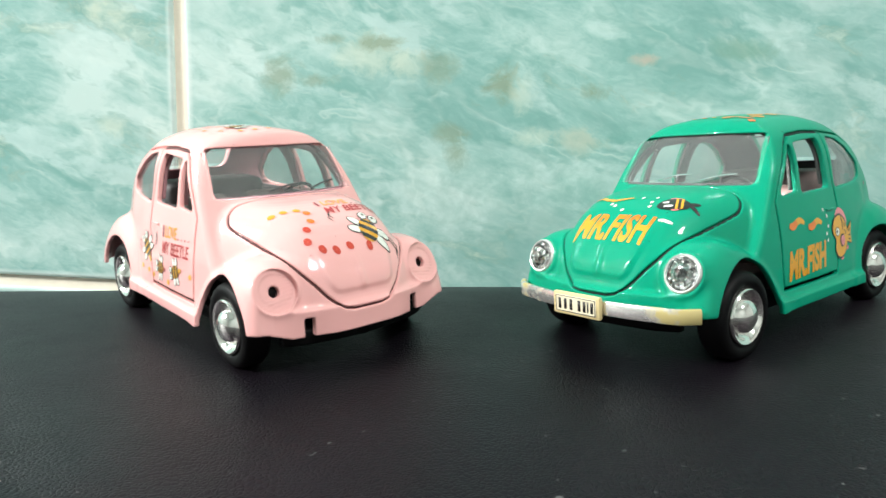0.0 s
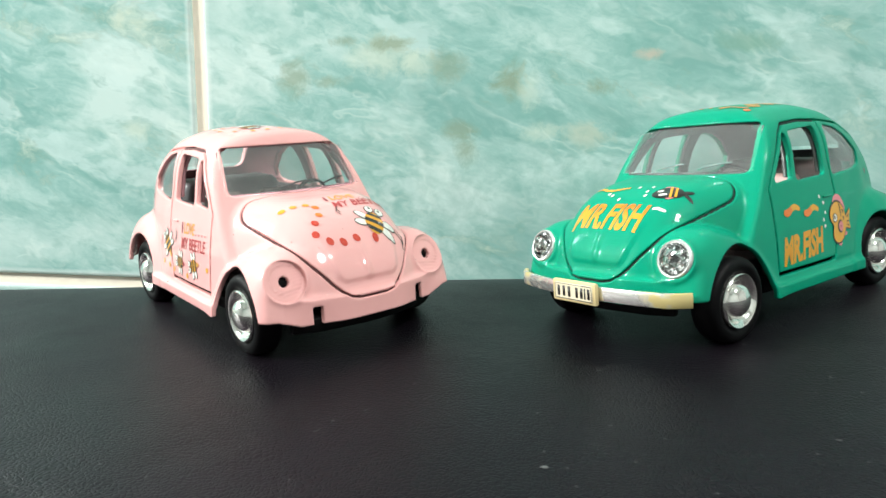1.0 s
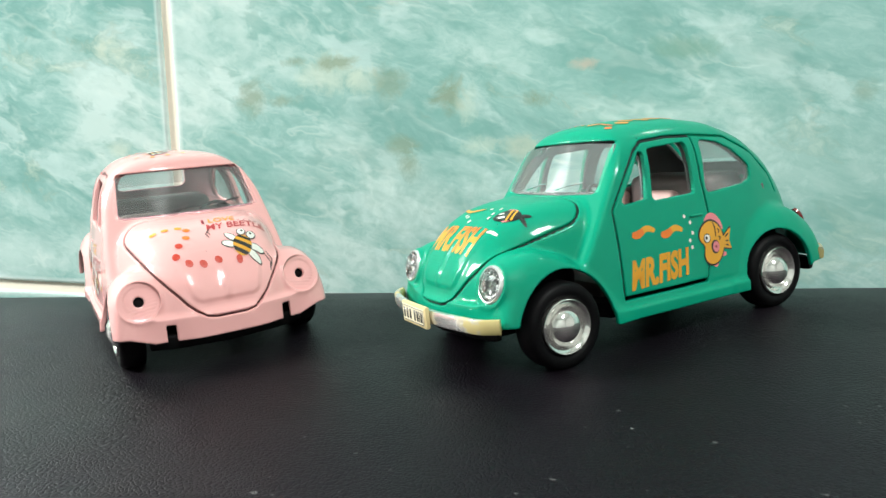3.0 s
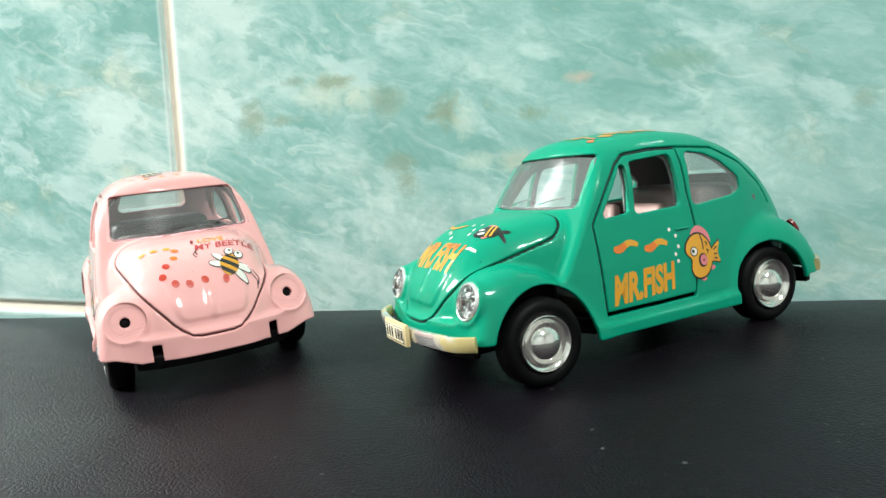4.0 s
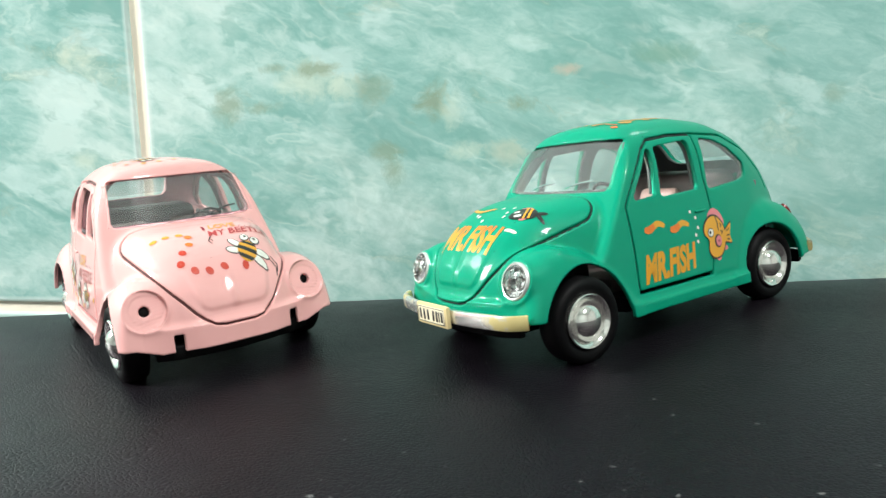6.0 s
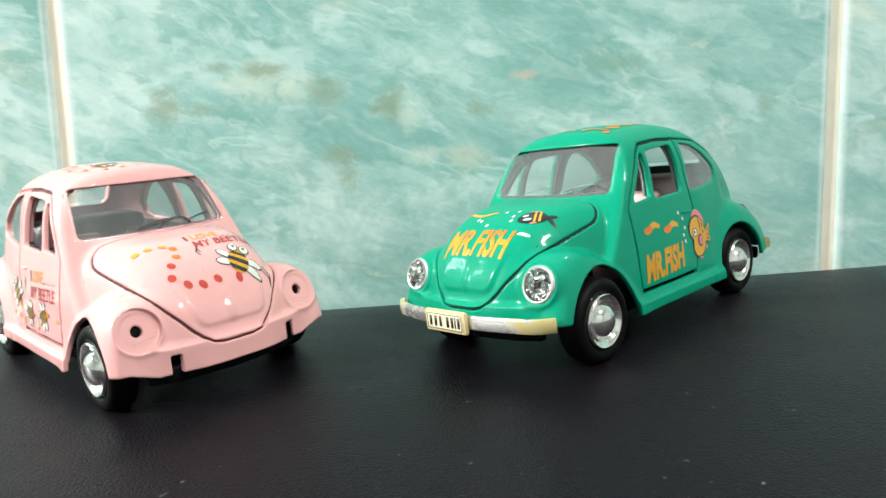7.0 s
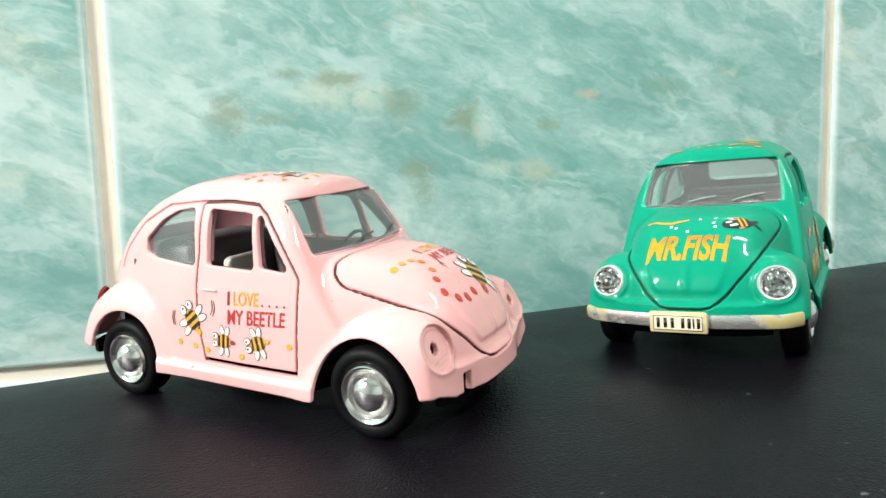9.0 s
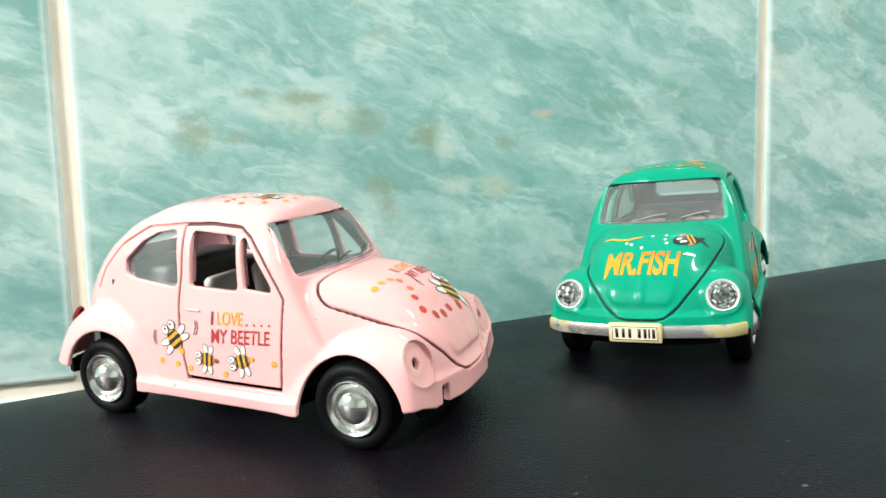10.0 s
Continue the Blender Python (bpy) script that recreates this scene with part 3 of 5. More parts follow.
DOOR = [(-0.0331, 0.0139), (-0.0331, 0.0355), (-0.0345, 0.0377), (-0.0398, 0.0445), (-0.0440, 0.0491), (-0.0475, 0.0513), (-0.0560, 0.0518), (-0.0645, 0.0514), (-0.0637, 0.0400), (-0.0640, 0.0320), (-0.0630, 0.0220), (-0.0607, 0.0139)]
HOOD_HALF = [(0.0040, 0.0168), (0.0063, 0.0173), (0.0085, 0.0186), (0.0104, 0.0204), (0.0124, 0.0230), (0.0146, 0.0256), (0.0171, 0.0288), (0.0190, 0.0315), (0.0206, 0.0341), (0.0211, 0.0362), (0.0209, 0.0385), (0.0205, 0.0425)]
HOOD = HOOD_HALF + [(-y, z) for y, z in reversed(HOOD_HALF)]
BEAK = [(-0.0100, 0.0205), (0.0100, 0.0205), (0.0135, 0.0380), (-0.0135, 0.0380)]
GUTTER = [(-0.0331, 0.0355), (-0.0398, 0.0447), (-0.0440, 0.0493), (-0.0475, 0.0515), (-0.0560, 0.0520), (-0.0645, 0.0517), (-0.0780, 0.0503), (-0.0870, 0.0455), (-0.0940, 0.0385), (-0.0965, 0.0330)]


def screen_field():
    """The windscreen's gently bowed plane: below 0 behind it."""
    ws = Vector((0.0118, 0, 0.0082)).normalized()
    return (X + 0.0282 + 8.0 * AY**2) * ws.x + (Z - 0.0395) * ws.z


def car_skin():
    """The outer skin of the little saloon, x ahead of the headlamps, y across, z up from the ground."""
    base = 0.004
    up = Z - base
    # cabin and tail
    roof = curve_1d([(-0.135, 0.010), (-0.1125, 0.014), (-0.1112, 0.022), (-0.1085, 0.030), (-0.1035, 0.0385), (-0.0970, 0.0455), (-0.0880, 0.0518), (-0.0770, 0.0560), (-0.0650, 0.0577), (-0.0540, 0.0578), (-0.0440, 0.0572), (-0.0380, 0.0557), (-0.0200, 0.0490), (0.02, 0.03)], 0.002, X)
    wide = curve_1d([(-0.135, 0.008), (-0.112, 0.0135), (-0.105, 0.0180), (-0.096, 0.0218), (-0.085, 0.0250), (-0.070, 0.0270), (-0.050, 0.0275), (-0.034, 0.0272), (-0.02, 0.0265), (0.03, 0.025)], 0.002, X)
    lean = np.interp(Z, [0.004, 0.014, 0.025, 0.031, 0.037, 0.044, 0.051, 0.060], [0.0275, 0.0277, 0.0268, 0.0259, 0.0247, 0.0232, 0.0212, 0.0183])
    flank = level((AY - lean * wide / 0.0275) * 40)
    lid = level((Z - roof + 8.0 * AY**2) * 40)
    cabin = meet(flank, lid, 0.0075)
    cabin = meet(cabin, screen_field(), 0.0016)
    # bonnet and nose
    top = curve_1d([(-0.08, 0.0405), (-0.034, 0.0402), (-0.027, 0.0398), (-0.019, 0.0391), (-0.013, 0.0380), (-0.0074, 0.0355), (-0.0035, 0.0325), (-0.0005, 0.0292), (0.0025, 0.0245), (0.0044, 0.0195), (0.0053, 0.0165), (0.0058, 0.0120), (0.0062, 0.0060), (0.03, 0.003)], 0.0012, X)
    half = curve_1d([(-0.08, 0.020), (-0.045, 0.0264), (-0.034, 0.0262), (-0.026, 0.0246), (-0.018, 0.0224), (-0.008, 0.0199), (-0.002, 0.0182), (0.002, 0.0160), (0.0045, 0.0125), (0.0062, 0.0085), (0.02, 0.006)], 0.0018, X)
    nose = level(((AY / half) ** 5.0 + (up / np.maximum(top - base, 0.0008)) ** 3.4) ** (1 / 4.0) - 1)
    nose = np.maximum(nose, -X - 0.062)
    skin = blend(cabin, nose, 0.0010)
    # wings
    for profile, centre, widths in (
        ([(-0.040, 0.0060), (-0.0345, 0.0100), (-0.030, 0.0172), (-0.025, 0.0232), (-0.018, 0.0276), (-0.0105, 0.0296), (-0.005, 0.0293), (-0.0018, 0.0279), (0.0005, 0.0245), (0.0020, 0.0190), (0.0028, 0.0125), (0.0034, 0.0060), (0.02, 0.003)], 0.0178,
         [(-0.04, 0.0105), (-0.03, 0.0116), (-0.02, 0.0124), (-0.006, 0.0124), (-0.001, 0.0118), (0.003, 0.0100), (0.01, 0.009)]),
        ([(-0.130, 0.002), (-0.1112, 0.0060), (-0.1098, 0.0140), (-0.1075, 0.0195), (-0.1038, 0.0252), (-0.098, 0.0290), (-0.091, 0.0305), (-0.085, 0.0298), (-0.079, 0.0268), (-0.0745, 0.0210), (-0.0715, 0.0140), (-0.069, 0.0060), (-0.05, 0.003)], 0.0170,
         [(-0.115, 0.0074), (-0.1095, 0.0094), (-0.104, 0.0115), (-0.096, 0.0124), (-0.086, 0.0126), (-0.078, 0.0122), (-0.07, 0.0110), (-0.06, 0.0105)]),
    ):
        crown = curve_1d(profile, 0.0011, X)
        width = curve_1d(widths, 0.0015, X)
        wing = level(((np.abs(AY - centre) / width) ** 3.2 + (up / np.maximum(crown - base, 0.0006)) ** 3.0) ** (1 / 3.1) - 1)
        skin = blend(skin, wing, 0.0016)
    # lamp bosses, apron and running boards
    s = (X - LAMP_C[0]) * LAMP_N.x + (AY - LAMP_C[1]) * LAMP_N.y + (Z - LAMP_C[2]) * LAMP_N.z
    r = np.sqrt(np.maximum((X - LAMP_C[0]) ** 2 + (AY - LAMP_C[1]) ** 2 + (Z - LAMP_C[2]) ** 2 - s**2, 0))
    boss = np.maximum(np.maximum(r - 0.0047, s - 0.0001), -s - 0.007)
    skin = blend(skin, boss, 0.0022)
    front = X - (0.0057 - 9.5 * AY**2)
    apron = np.maximum(np.maximum(front, np.maximum(0.008 - Z, Z - 0.0175)), np.maximum(AY - 0.0215, -X - 0.010))
    skin = blend(skin, apron, 0.0022)
    board = np.maximum(np.maximum(AY - 0.0287, np.maximum(0.008 - Z, Z - 0.0116)), np.maximum(-X - 0.080, X + 0.0265))
    skin = blend(skin, board, 0.0022)
    # a raised beak down the middle of the bonnet
    rise = np.clip(-rounded(BEAK, 0.0040, Y, Z) / 0.0018, 0, 1)
    fade = np.clip((0.0360 - Z) / 0.008, 0, 1) * np.clip((X + 0.012) / 0.004, 0, 1)
    keel = np.exp(-((AY / 0.0010) ** 2)) * np.clip((Z - 0.0200) / 0.002, 0, 1) * np.clip((0.0330 - Z) / 0.006, 0, 1) * np.clip((X + 0.012) / 0.004, 0, 1)
    skin = skin - 0.00034 * rise * rise * (3 - 2 * rise) * fade - 0.00020 * keel
    return skin, s, r


def lamp_height(s):
    """How high a place lies over the lamp's middle, along the lamp's face."""
    return Z - LAMP_C[2] - s * LAMP_N.z


def car_fields():
    skin, s, r = SKIN
    inner = skin + 0.0014
    shell = np.maximum(skin, -inner)
    shell = np.minimum(shell, np.maximum(np.maximum(r - 0.0058, s + 0.0009 + 0.12 * lamp_height(s)), -s - 0.0036))
    shell = np.maximum(shell, np.maximum(skin, -(skin + 0.0058)))
    shell = np.maximum(shell, np.interp(X, [-0.113, -0.101, -0.096, -0.030, -0.012, -0.004], [0.0126, 0.0124, 0.0090, 0.0090, 0.0112, 0.0118]) + 0.0021 * np.clip((AY - 0.0195) / 0.006, 0, 1) * np.clip((X + 0.014) / 0.006, 0, 1) - Z)
    side = np.maximum
    for outline, radius in ((QUARTER, 0.0009), (DOOR_WINDOW, 0.0012), (REAR_SIDE, 0.0016)):
        hole = np.maximum(rounded(outline, radius, X, Z), 0.012 - AY)
        shell = side(shell, -hole)
    shell = side(shell, -np.maximum(rounded(SCREEN, 0.0014, Y, Z), np.maximum(-screen_field() - 0.0030, X + 0.022)))
    shell = side(shell, -np.maximum(rounded(REAR_SCREEN, 0.0025, Y, Z), X + 0.083))
    gutter = np.maximum(path_distance(GUTTER, X, Z) - 0.00030, np.maximum(-(skin + 0.0007), 0.016 - AY))
    shell = side(shell, -gutter)
    # an inner layer whose dark colour stands for shade inside the shell
    lining = np.maximum(np.maximum(skin + 0.00155, -(skin + 0.0025)), 0.0375 - Z)
    for outline, radius in ((QUARTER, 0.0009), (DOOR_WINDOW, 0.0012), (REAR_SIDE, 0.0016)):
        lining = np.maximum(lining, -np.maximum(rounded(outline, radius, X, Z), 0.012 - AY))
    lining = np.maximum(lining, -np.maximum(rounded(SCREEN, 0.0014, Y, Z) + 0.0004, np.maximum(-screen_field() - 0.0045, X + 0.022)))
    lining = np.maximum(lining, -np.maximum(rounded(REAR_SCREEN, 0.0025, Y, Z) + 0.0004, X + 0.080))
    door_area = np.maximum(polygon(DOOR, X, Z), 0.012 - AY)
    hood_area = meet(polygon(HOOD, Y, Z), -X - 0.0285, 0.007)
    out = np.stack(np.gradient(skin, STEP), -1)
    out /= np.maximum(np.linalg.norm(out, axis=-1, keepdims=True), 1e-6)
    slope = np.stack(np.gradient(hood_area, STEP), -1)
    slope = slope - (slope * out).sum(-1, keepdims=True) * out
    hood_area = hood_area / np.clip(np.linalg.norm(slope, axis=-1), 0.3, 1.0)
    hood = np.maximum(np.maximum(shell, hood_area + 0.00031), -(skin + 0.00055))
    door = np.maximum(np.maximum(shell, door_area + 0.00025), 0.0147 - Z)
    shell = side(shell, -(door_area - 0.00025))
    # the bonnet lies in a rebate with a ledge under its edge
    shell = side(shell, -np.maximum(hood_area - 0.00031, -(skin + 0.0008)))
    shell = side(shell, -(hood_area + 0.0020))
    # thin strips laid in the gaps; their dark colour stands for shade
    bonnet_gap_shade = np.maximum(np.maximum(np.abs(hood_area) - 0.00042, skin + 0.00042), -(skin + 0.0012))
    door_gap_shade = np.maximum(np.maximum(np.maximum(np.abs(door_area) - 0.00042, skin + 0.00048), -(skin + 0.0013)), 0.0145 - Z)
    return shell, door, hood, s, r, lining, bonnet_gap_shade, door_gap_shade


def both_sides(f):
    """The field of the whole car from that of its left half."""
    kept = f[:, 2:, :]
    return np.concatenate([kept[:, ::-1, :], kept], 1)


SKIN = car_skin()


def outermost(f, axis, coords):
    """Where a field last passes through 0 along an axis: a map over the other two."""
    f = np.moveaxis(f, axis, -1)
    inside = f < 0
    last = f.shape[-1] - 1 - np.argmax(inside[..., ::-1], -1)
    last = np.clip(last, 0, f.shape[-1] - 2)
    v0, v1 = (np.take_along_axis(f, (last + k)[..., None], -1)[..., 0] for k in (0, 1))
    place = coords[last] + (coords[1] - coords[0]) * np.clip(v0 / np.where(v0 - v1 == 0, 1, v0 - v1), 0, 1)
    return np.where(inside.any(-1), place, np.nan)


def reader(grid, a0, b0):
    """A function that reads a map between its samples."""
    fill = np.where(np.isnan(grid), np.nanmean(grid), grid)

    def read(a, b):
        i, j = (a - a0) / STEP, (b - b0) / STEP
        i0, j0 = min(max(int(i), 0), fill.shape[0] - 2), min(max(int(j), 0), fill.shape[1] - 2)
        u, v = i - i0, j - j0
        return float((1 - u) * ((1 - v) * fill[i0, j0] + v * fill[i0, j0 + 1]) + u * ((1 - v) * fill[i0 + 1, j0] + v * fill[i0 + 1, j0 + 1]))

    return read


TOP = reader(outermost(SKIN[0], 2, GZ), GX[0], GY[0])
SIDE = reader(outermost(SKIN[0], 1, GY), GX[0], GZ[0])
AHEAD = reader(outermost(SKIN[0], 0, GX), GY[0], GZ[0])
BEHIND = reader(outermost(SKIN[0][::-1], 0, GX[::-1]), GY[0], GZ[0])

SHELL, DOOR_F, HOOD_F, LAMP_S, LAMP_D, LINING_F, BONNET_SHADE_F, DOOR_SHADE_F = car_fields()
WHOLE_START = np.array([GX[0], -GY[-1], GZ[0]])
HALF_START = np.array([GX[0], GY[0], GZ[0]])


def body_mesh(name, recessed, hubs):
    f = SHELL
    for x, z, inset, radius in hubs:
        middle = 0.25 * z + (0.0081 if inset < 0.002 else 0.0083)
        ahead = 0.0014 if inset > 0.002 else 0.0
        arch = np.maximum(np.sqrt((X - x - ahead) ** 2 + np.maximum(Z - middle, 0.4 * (Z - middle)) ** 2) - radius, 0.0150 - AY)
        f = meet(f, -arch, 0.0005)
    dish = np.maximum(LAMP_D - 0.0042, -(LAMP_S + 0.0004))
    if recessed:
        dish = np.maximum(LAMP_D - 0.0051, -(LAMP_S + 0.0006 + 0.12 * lamp_height(LAMP_S)))
    f = meet(f, -dish, 0.0005) if recessed else np.maximum(f, -dish)
    f = np.maximum(f, -np.maximum(LAMP_D - 0.00130, -(LAMP_S + 0.006)))
    if recessed:
        for low, high, top in ((0.0141, 0.0165, 0.0162),):
            slot = np.maximum(np.maximum(low - AY, AY - high), np.maximum(Z - top, -X - 0.006))
            f = np.maximum(f, -slot)
    return net_mesh(name, both_sides(f), WHOLE_START, STEP, K)


HOOD_MESH = net_mesh("bonnet", both_sides(HOOD_F), WHOLE_START, STEP, K)
DOOR_MESH = net_mesh("door", DOOR_F, HALF_START, STEP, K)
LINING_MESH = net_mesh("lining", both_sides(LINING_F), WHOLE_START, STEP, K)
BONNET_SHADE_MESH = net_mesh("bonnet_gap_shade", both_sides(BONNET_SHADE_F), WHOLE_START, STEP, K)
DOOR_SHADE_MESH = net_mesh("door_gap_shade", DOOR_SHADE_F, HALF_START, STEP, K)


def mirrored(mesh):
    m = mesh.copy()
    n = np.empty(len(m.vertices) * 3, np.float32)
    m.vertices.foreach_get("co", n)
    normals = np.empty(len(m.corner_normals) * 3, np.float32)
    m.corner_normals.foreach_get("vector", normals)
    loops = np.empty(len(m.loops), np.int32)
    m.loops.foreach_get("vertex_index", loops)
    by_vertex = np.zeros((len(m.vertices), 3), np.float32)
    by_vertex[loops] = normals.reshape(-1, 3)
    n = n.reshape(-1, 3)
    n[:, 1] *= -1
    by_vertex[:, 1] *= -1
    m.vertices.foreach_set("co", n.ravel())
    m.flip_normals()
    m.update()
    m.normals_split_custom_set_from_vertices(by_vertex)
    return m


DOOR_MESH_R = mirrored(DOOR_MESH)
DOOR_SHADE_MESH_R = mirrored(DOOR_SHADE_MESH)


def kscale(bm):
    bmesh.ops.scale(bm, vec=(K, K, K), verts=bm.verts)
    return bm


def wheel(car, x, y, z, side):
    turn = Matrix.Translation((x, y, z)) @ Matrix.Diagonal((1, side, 1, 1))
    tyre = [(0.0064, 0.0224), (0.0090, 0.0220), (0.0101, 0.0223), (0.0105, 0.0231), (0.0105, 0.0248), (0.0105, 0.0266), (0.0102, 0.0277), (0.0095, 0.0285), (0.0084, 0.0287), (0.0075, 0.0285), (0.0070, 0.0281), (0.0066, 0.0274), (0.0064, 0.0224)]
    whole = part("wheel", kscale(lathe(tyre, 56, turn)), RUBBER, car, "black rubber tyre on a chrome rim", sharp=50)
    rim = [(0.0067, 0.0230), (0.0067, 0.0276), (0.0067, 0.0287), (0.0064, 0.0290), (0.0059, 0.0288), (0.0053, 0.0280), (0.0049, 0.0273), (0.0047, 0.0272), (0.0044, 0.0276), (0.0041, 0.0284), (0.0034, 0.0293), (0.0022, 0.0300), (0.0009, 0.0303), (0, 0.0304)]
    part("rim", kscale(lathe(rim, 48, turn)), CHROME, whole, "shiny chrome rim with a domed cap", sharp=60)


def pane(name, outline, car, normal_axis, depth, mat=GLASS, thick=0.0006):
    """A thin curved pane: the outline in a plane, laid at a depth given by a function."""
    bm = bmesh.new()
    layers = []
    cx, cy = np.mean(outline, 0)
    dense = []
    for a, b in zip(outline, outline[1:] + outline[:1]):
        dense += [(a[0] + (b[0] - a[0]) * k / 16, a[1] + (b[1] - a[1]) * k / 16) for k in range(16)]
    for extra in (0, thick):
        rings = []
        for q in (1.0, 0.85, 0.7, 0.55, 0.4, 0.25, 0.12):
            ring = []
            for u, v in dense:
                pu, pv = cx + (u - cx) * q, cy + (v - cy) * q
                d = depth(pu, pv) + extra
                ring.append(bm.verts.new((d, pu, pv) if normal_axis == "x" else (pu, d, pv)))
            rings.append(ring)
        d = depth(cx, cy) + extra
        rings.append([bm.verts.new((d, cx, cy) if normal_axis == "x" else (cx, d, cy))])
        layers.append(rings)
        for a, b in zip(rings, rings[1:]):
            for k in range(len(a)):
                j = (k + 1) % len(a)
                bm.faces.new(list(dict.fromkeys([a[k], a[j], b[j % len(b)], b[k % len(b)]])))
    a, b = layers[0][0], layers[1][0]
    for k in range(len(a)):
        j = (k + 1) % len(a)
        bm.faces.new((a[k], a[j], b[j], b[k]))
    ob = part(name, kscale(bm), mat, car)
    ob.visible_shadow = False
    return ob


def grow(points, by):
    cx, cy = np.mean(points, 0)
    return [(x + (x - cx) / math.hypot(x - cx, y - cy) * by, y + (y - cy) / math.hypot(x - cx, y - cy) * by) for x, y in points]


def seat_part(car, x, y, mat, high):
    s = part("seat", kscale(box(x - 0.006, x + 0.006, y - 0.0075, y + 0.0075, 0.016, 0.0245, 0.0018, 3)), mat, car)
    back = box(-0.0018, 0.0018, -0.0070, 0.0070, 0, high, 0.0017, 3)
    for v in back.verts:
        v.co.y *= 1.0 - 0.35 * max(0.0, (v.co.z - 0.012) / 0.0105)
    bmesh.ops.transform(back, matrix=Matrix.Translation((x - 0.0068, y, 0.0225)) @ Matrix.Rotation(radians(-12), 4, "Y"), verts=back.verts)
    part("backrest", kscale(back), mat, s)


def chassis_mesh():
    """The moulded underside: a shallow pan, narrow between the wheels, with a lip under nose and tail."""
    outline = [(-0.1085, 0.0), (-0.1083, 0.0120), (-0.1074, 0.0205), (-0.1058, 0.0245), (-0.1038, 0.0250), (-0.1032, 0.0165), (-0.0770, 0.0165), (-0.0740, 0.0240), (-0.0310, 0.0240), (-0.0290, 0.0165), (-0.0020, 0.0165), (-0.0014, 0.0205), (0.0000, 0.0205), (0.0020, 0.0150), (0.0036, 0.0080), (0.0040, 0.0)]
    ring = outline + [(x, -y) for x, y in reversed(outline[1:-1])]
    bm = bmesh.new()
    low = [bm.verts.new((x, y, 0.0092)) for x, y in ring]
    high = [bm.verts.new((x, y, 0.0128)) for x, y in ring]
    for k in range(len(ring)):
        j = (k + 1) % len(ring)
        bm.faces.new((low[k], low[j], high[j], high[k]))
    bm.faces.new(low)
    bm.faces.new(high)
    bmesh.ops.bevel(bm, geom=[e for e in bm.edges if abs(e.verts[0].co.z - e.verts[1].co.z) < 1e-6], offset=0.0005, segments=2, profile=0.5, affect="EDGES")
    bmesh.ops.triangulate(bm, faces=[f for f in bm.faces if len(f.verts) > 4])
    return bm


def toy_car(m, name, label, enamel, seat_mat, tub_mat, lining_mat, seam_mat, recessed, hubs):
    car = tagged(new(name), label, "toy car", "toy cars on the bench")
    car.matrix_world = m
    finish("body", body_mesh("body", recessed, hubs), enamel, car)
    finish("bonnet", HOOD_MESH.copy(), enamel, car)
    finish("lining", LINING_MESH.copy(), lining_mat, car, "window lining coloured like the shaded inside of the shell")
    finish("door", DOOR_MESH.copy(), enamel, car)
    finish("door", DOOR_MESH_R.copy(), enamel, car)
    finish("bonnet_gap_shade", BONNET_SHADE_MESH.copy(), seam_mat, car, "dark strip for the shade in the bonnet gap")
    finish("door_gap_shade", DOOR_SHADE_MESH.copy(), seam_mat, car, "dark strip for the shade in the door gap")
    finish("door_gap_shade", DOOR_SHADE_MESH_R.copy(), seam_mat, car, "dark strip for the shade in the door gap")
    # a solid block added over each axle stops light showing through the arches
    for x, z, _, _ in hubs:
        part("arch_block", kscale(box(x - 0.0115, x + 0.0115, -0.0185, 0.0185, 0.0129, 0.0240, 0.003, 3)), BLACK_PLASTIC, car, "black plastic block added to shut light out of the arches")
    if recessed:
        for side in (1, -1):
            facing = Vector((LAMP_N.x, side * LAMP_N.y, LAMP_N.z)).to_track_quat("Y", "Z").to_matrix().to_4x4()
            at = Matrix.Translation((LAMP_C[0], side * LAMP_C[1], LAMP_C[2])) @ facing
            # a black plug stands for the darkness deep in the lamp hole
            part("lamp_hole_shade", kscale(lathe([(0, -0.0046), (0.0013, -0.0046), (0.0013, -0.0022), (0.0010, -0.0020), (0, -0.0020)], 24, at)), BLACK_PLASTIC, car, "black plug for the shade in the empty lamp hole")
    part("chassis", kscale(chassis_mesh()), BLACK_PLASTIC, car, "black plastic underside")
    part("interior_tub", kscale(box(-0.100, -0.034, -0.0165, 0.0165, 0.0125, 0.0165, 0.001)), tub_mat, car)
    dash = box(-0.040, -0.033, -0.0215, 0.0215, 0.028, 0.0385, 0.002, 3)
    part("dashboard", kscale(dash), tub_mat, car)
    for side in (1, -1):
        part("inner_side", kscale(box(-0.090, -0.036, min(side * 0.0205, side * 0.0217), max(side * 0.0205, side * 0.0217), 0.013, 0.0362, 0.0004)), tub_mat, car)
    part("rear_bench", kscale(box(-0.0885, -0.074, -0.0165, 0.0165, 0.016, 0.0402, 0.003, 3)), tub_mat, car)
    for y in (0.0098, -0.0098):
        seat_part(car, -0.053, y, seat_mat, 0.0150)
    wheel_ring = bmesh.new()
    major, minor = 0.0052, 0.0005
    rings = [[wheel_ring.verts.new(((major + minor * math.cos(b)) * math.cos(a), (major + minor * math.cos(b)) * math.sin(a), minor * math.sin(b))) for b in np.linspace(0, 2 * math.pi, 9)[:-1]] for a in np.linspace(0, 2 * math.pi, 33)[:-1]]
    for i in range(32):
        for j in range(8):
            wheel_ring.faces.new((rings[i][j], rings[(i + 1) % 32][j], rings[(i + 1) % 32][(j + 1) % 8], rings[i][(j + 1) % 8]))
    bmesh.ops.transform(wheel_ring, matrix=Matrix.Translation((-0.0425, 0.0098, 0.0365)) @ Matrix.Rotation(radians(-62), 4, "Y"), verts=wheel_ring.verts)
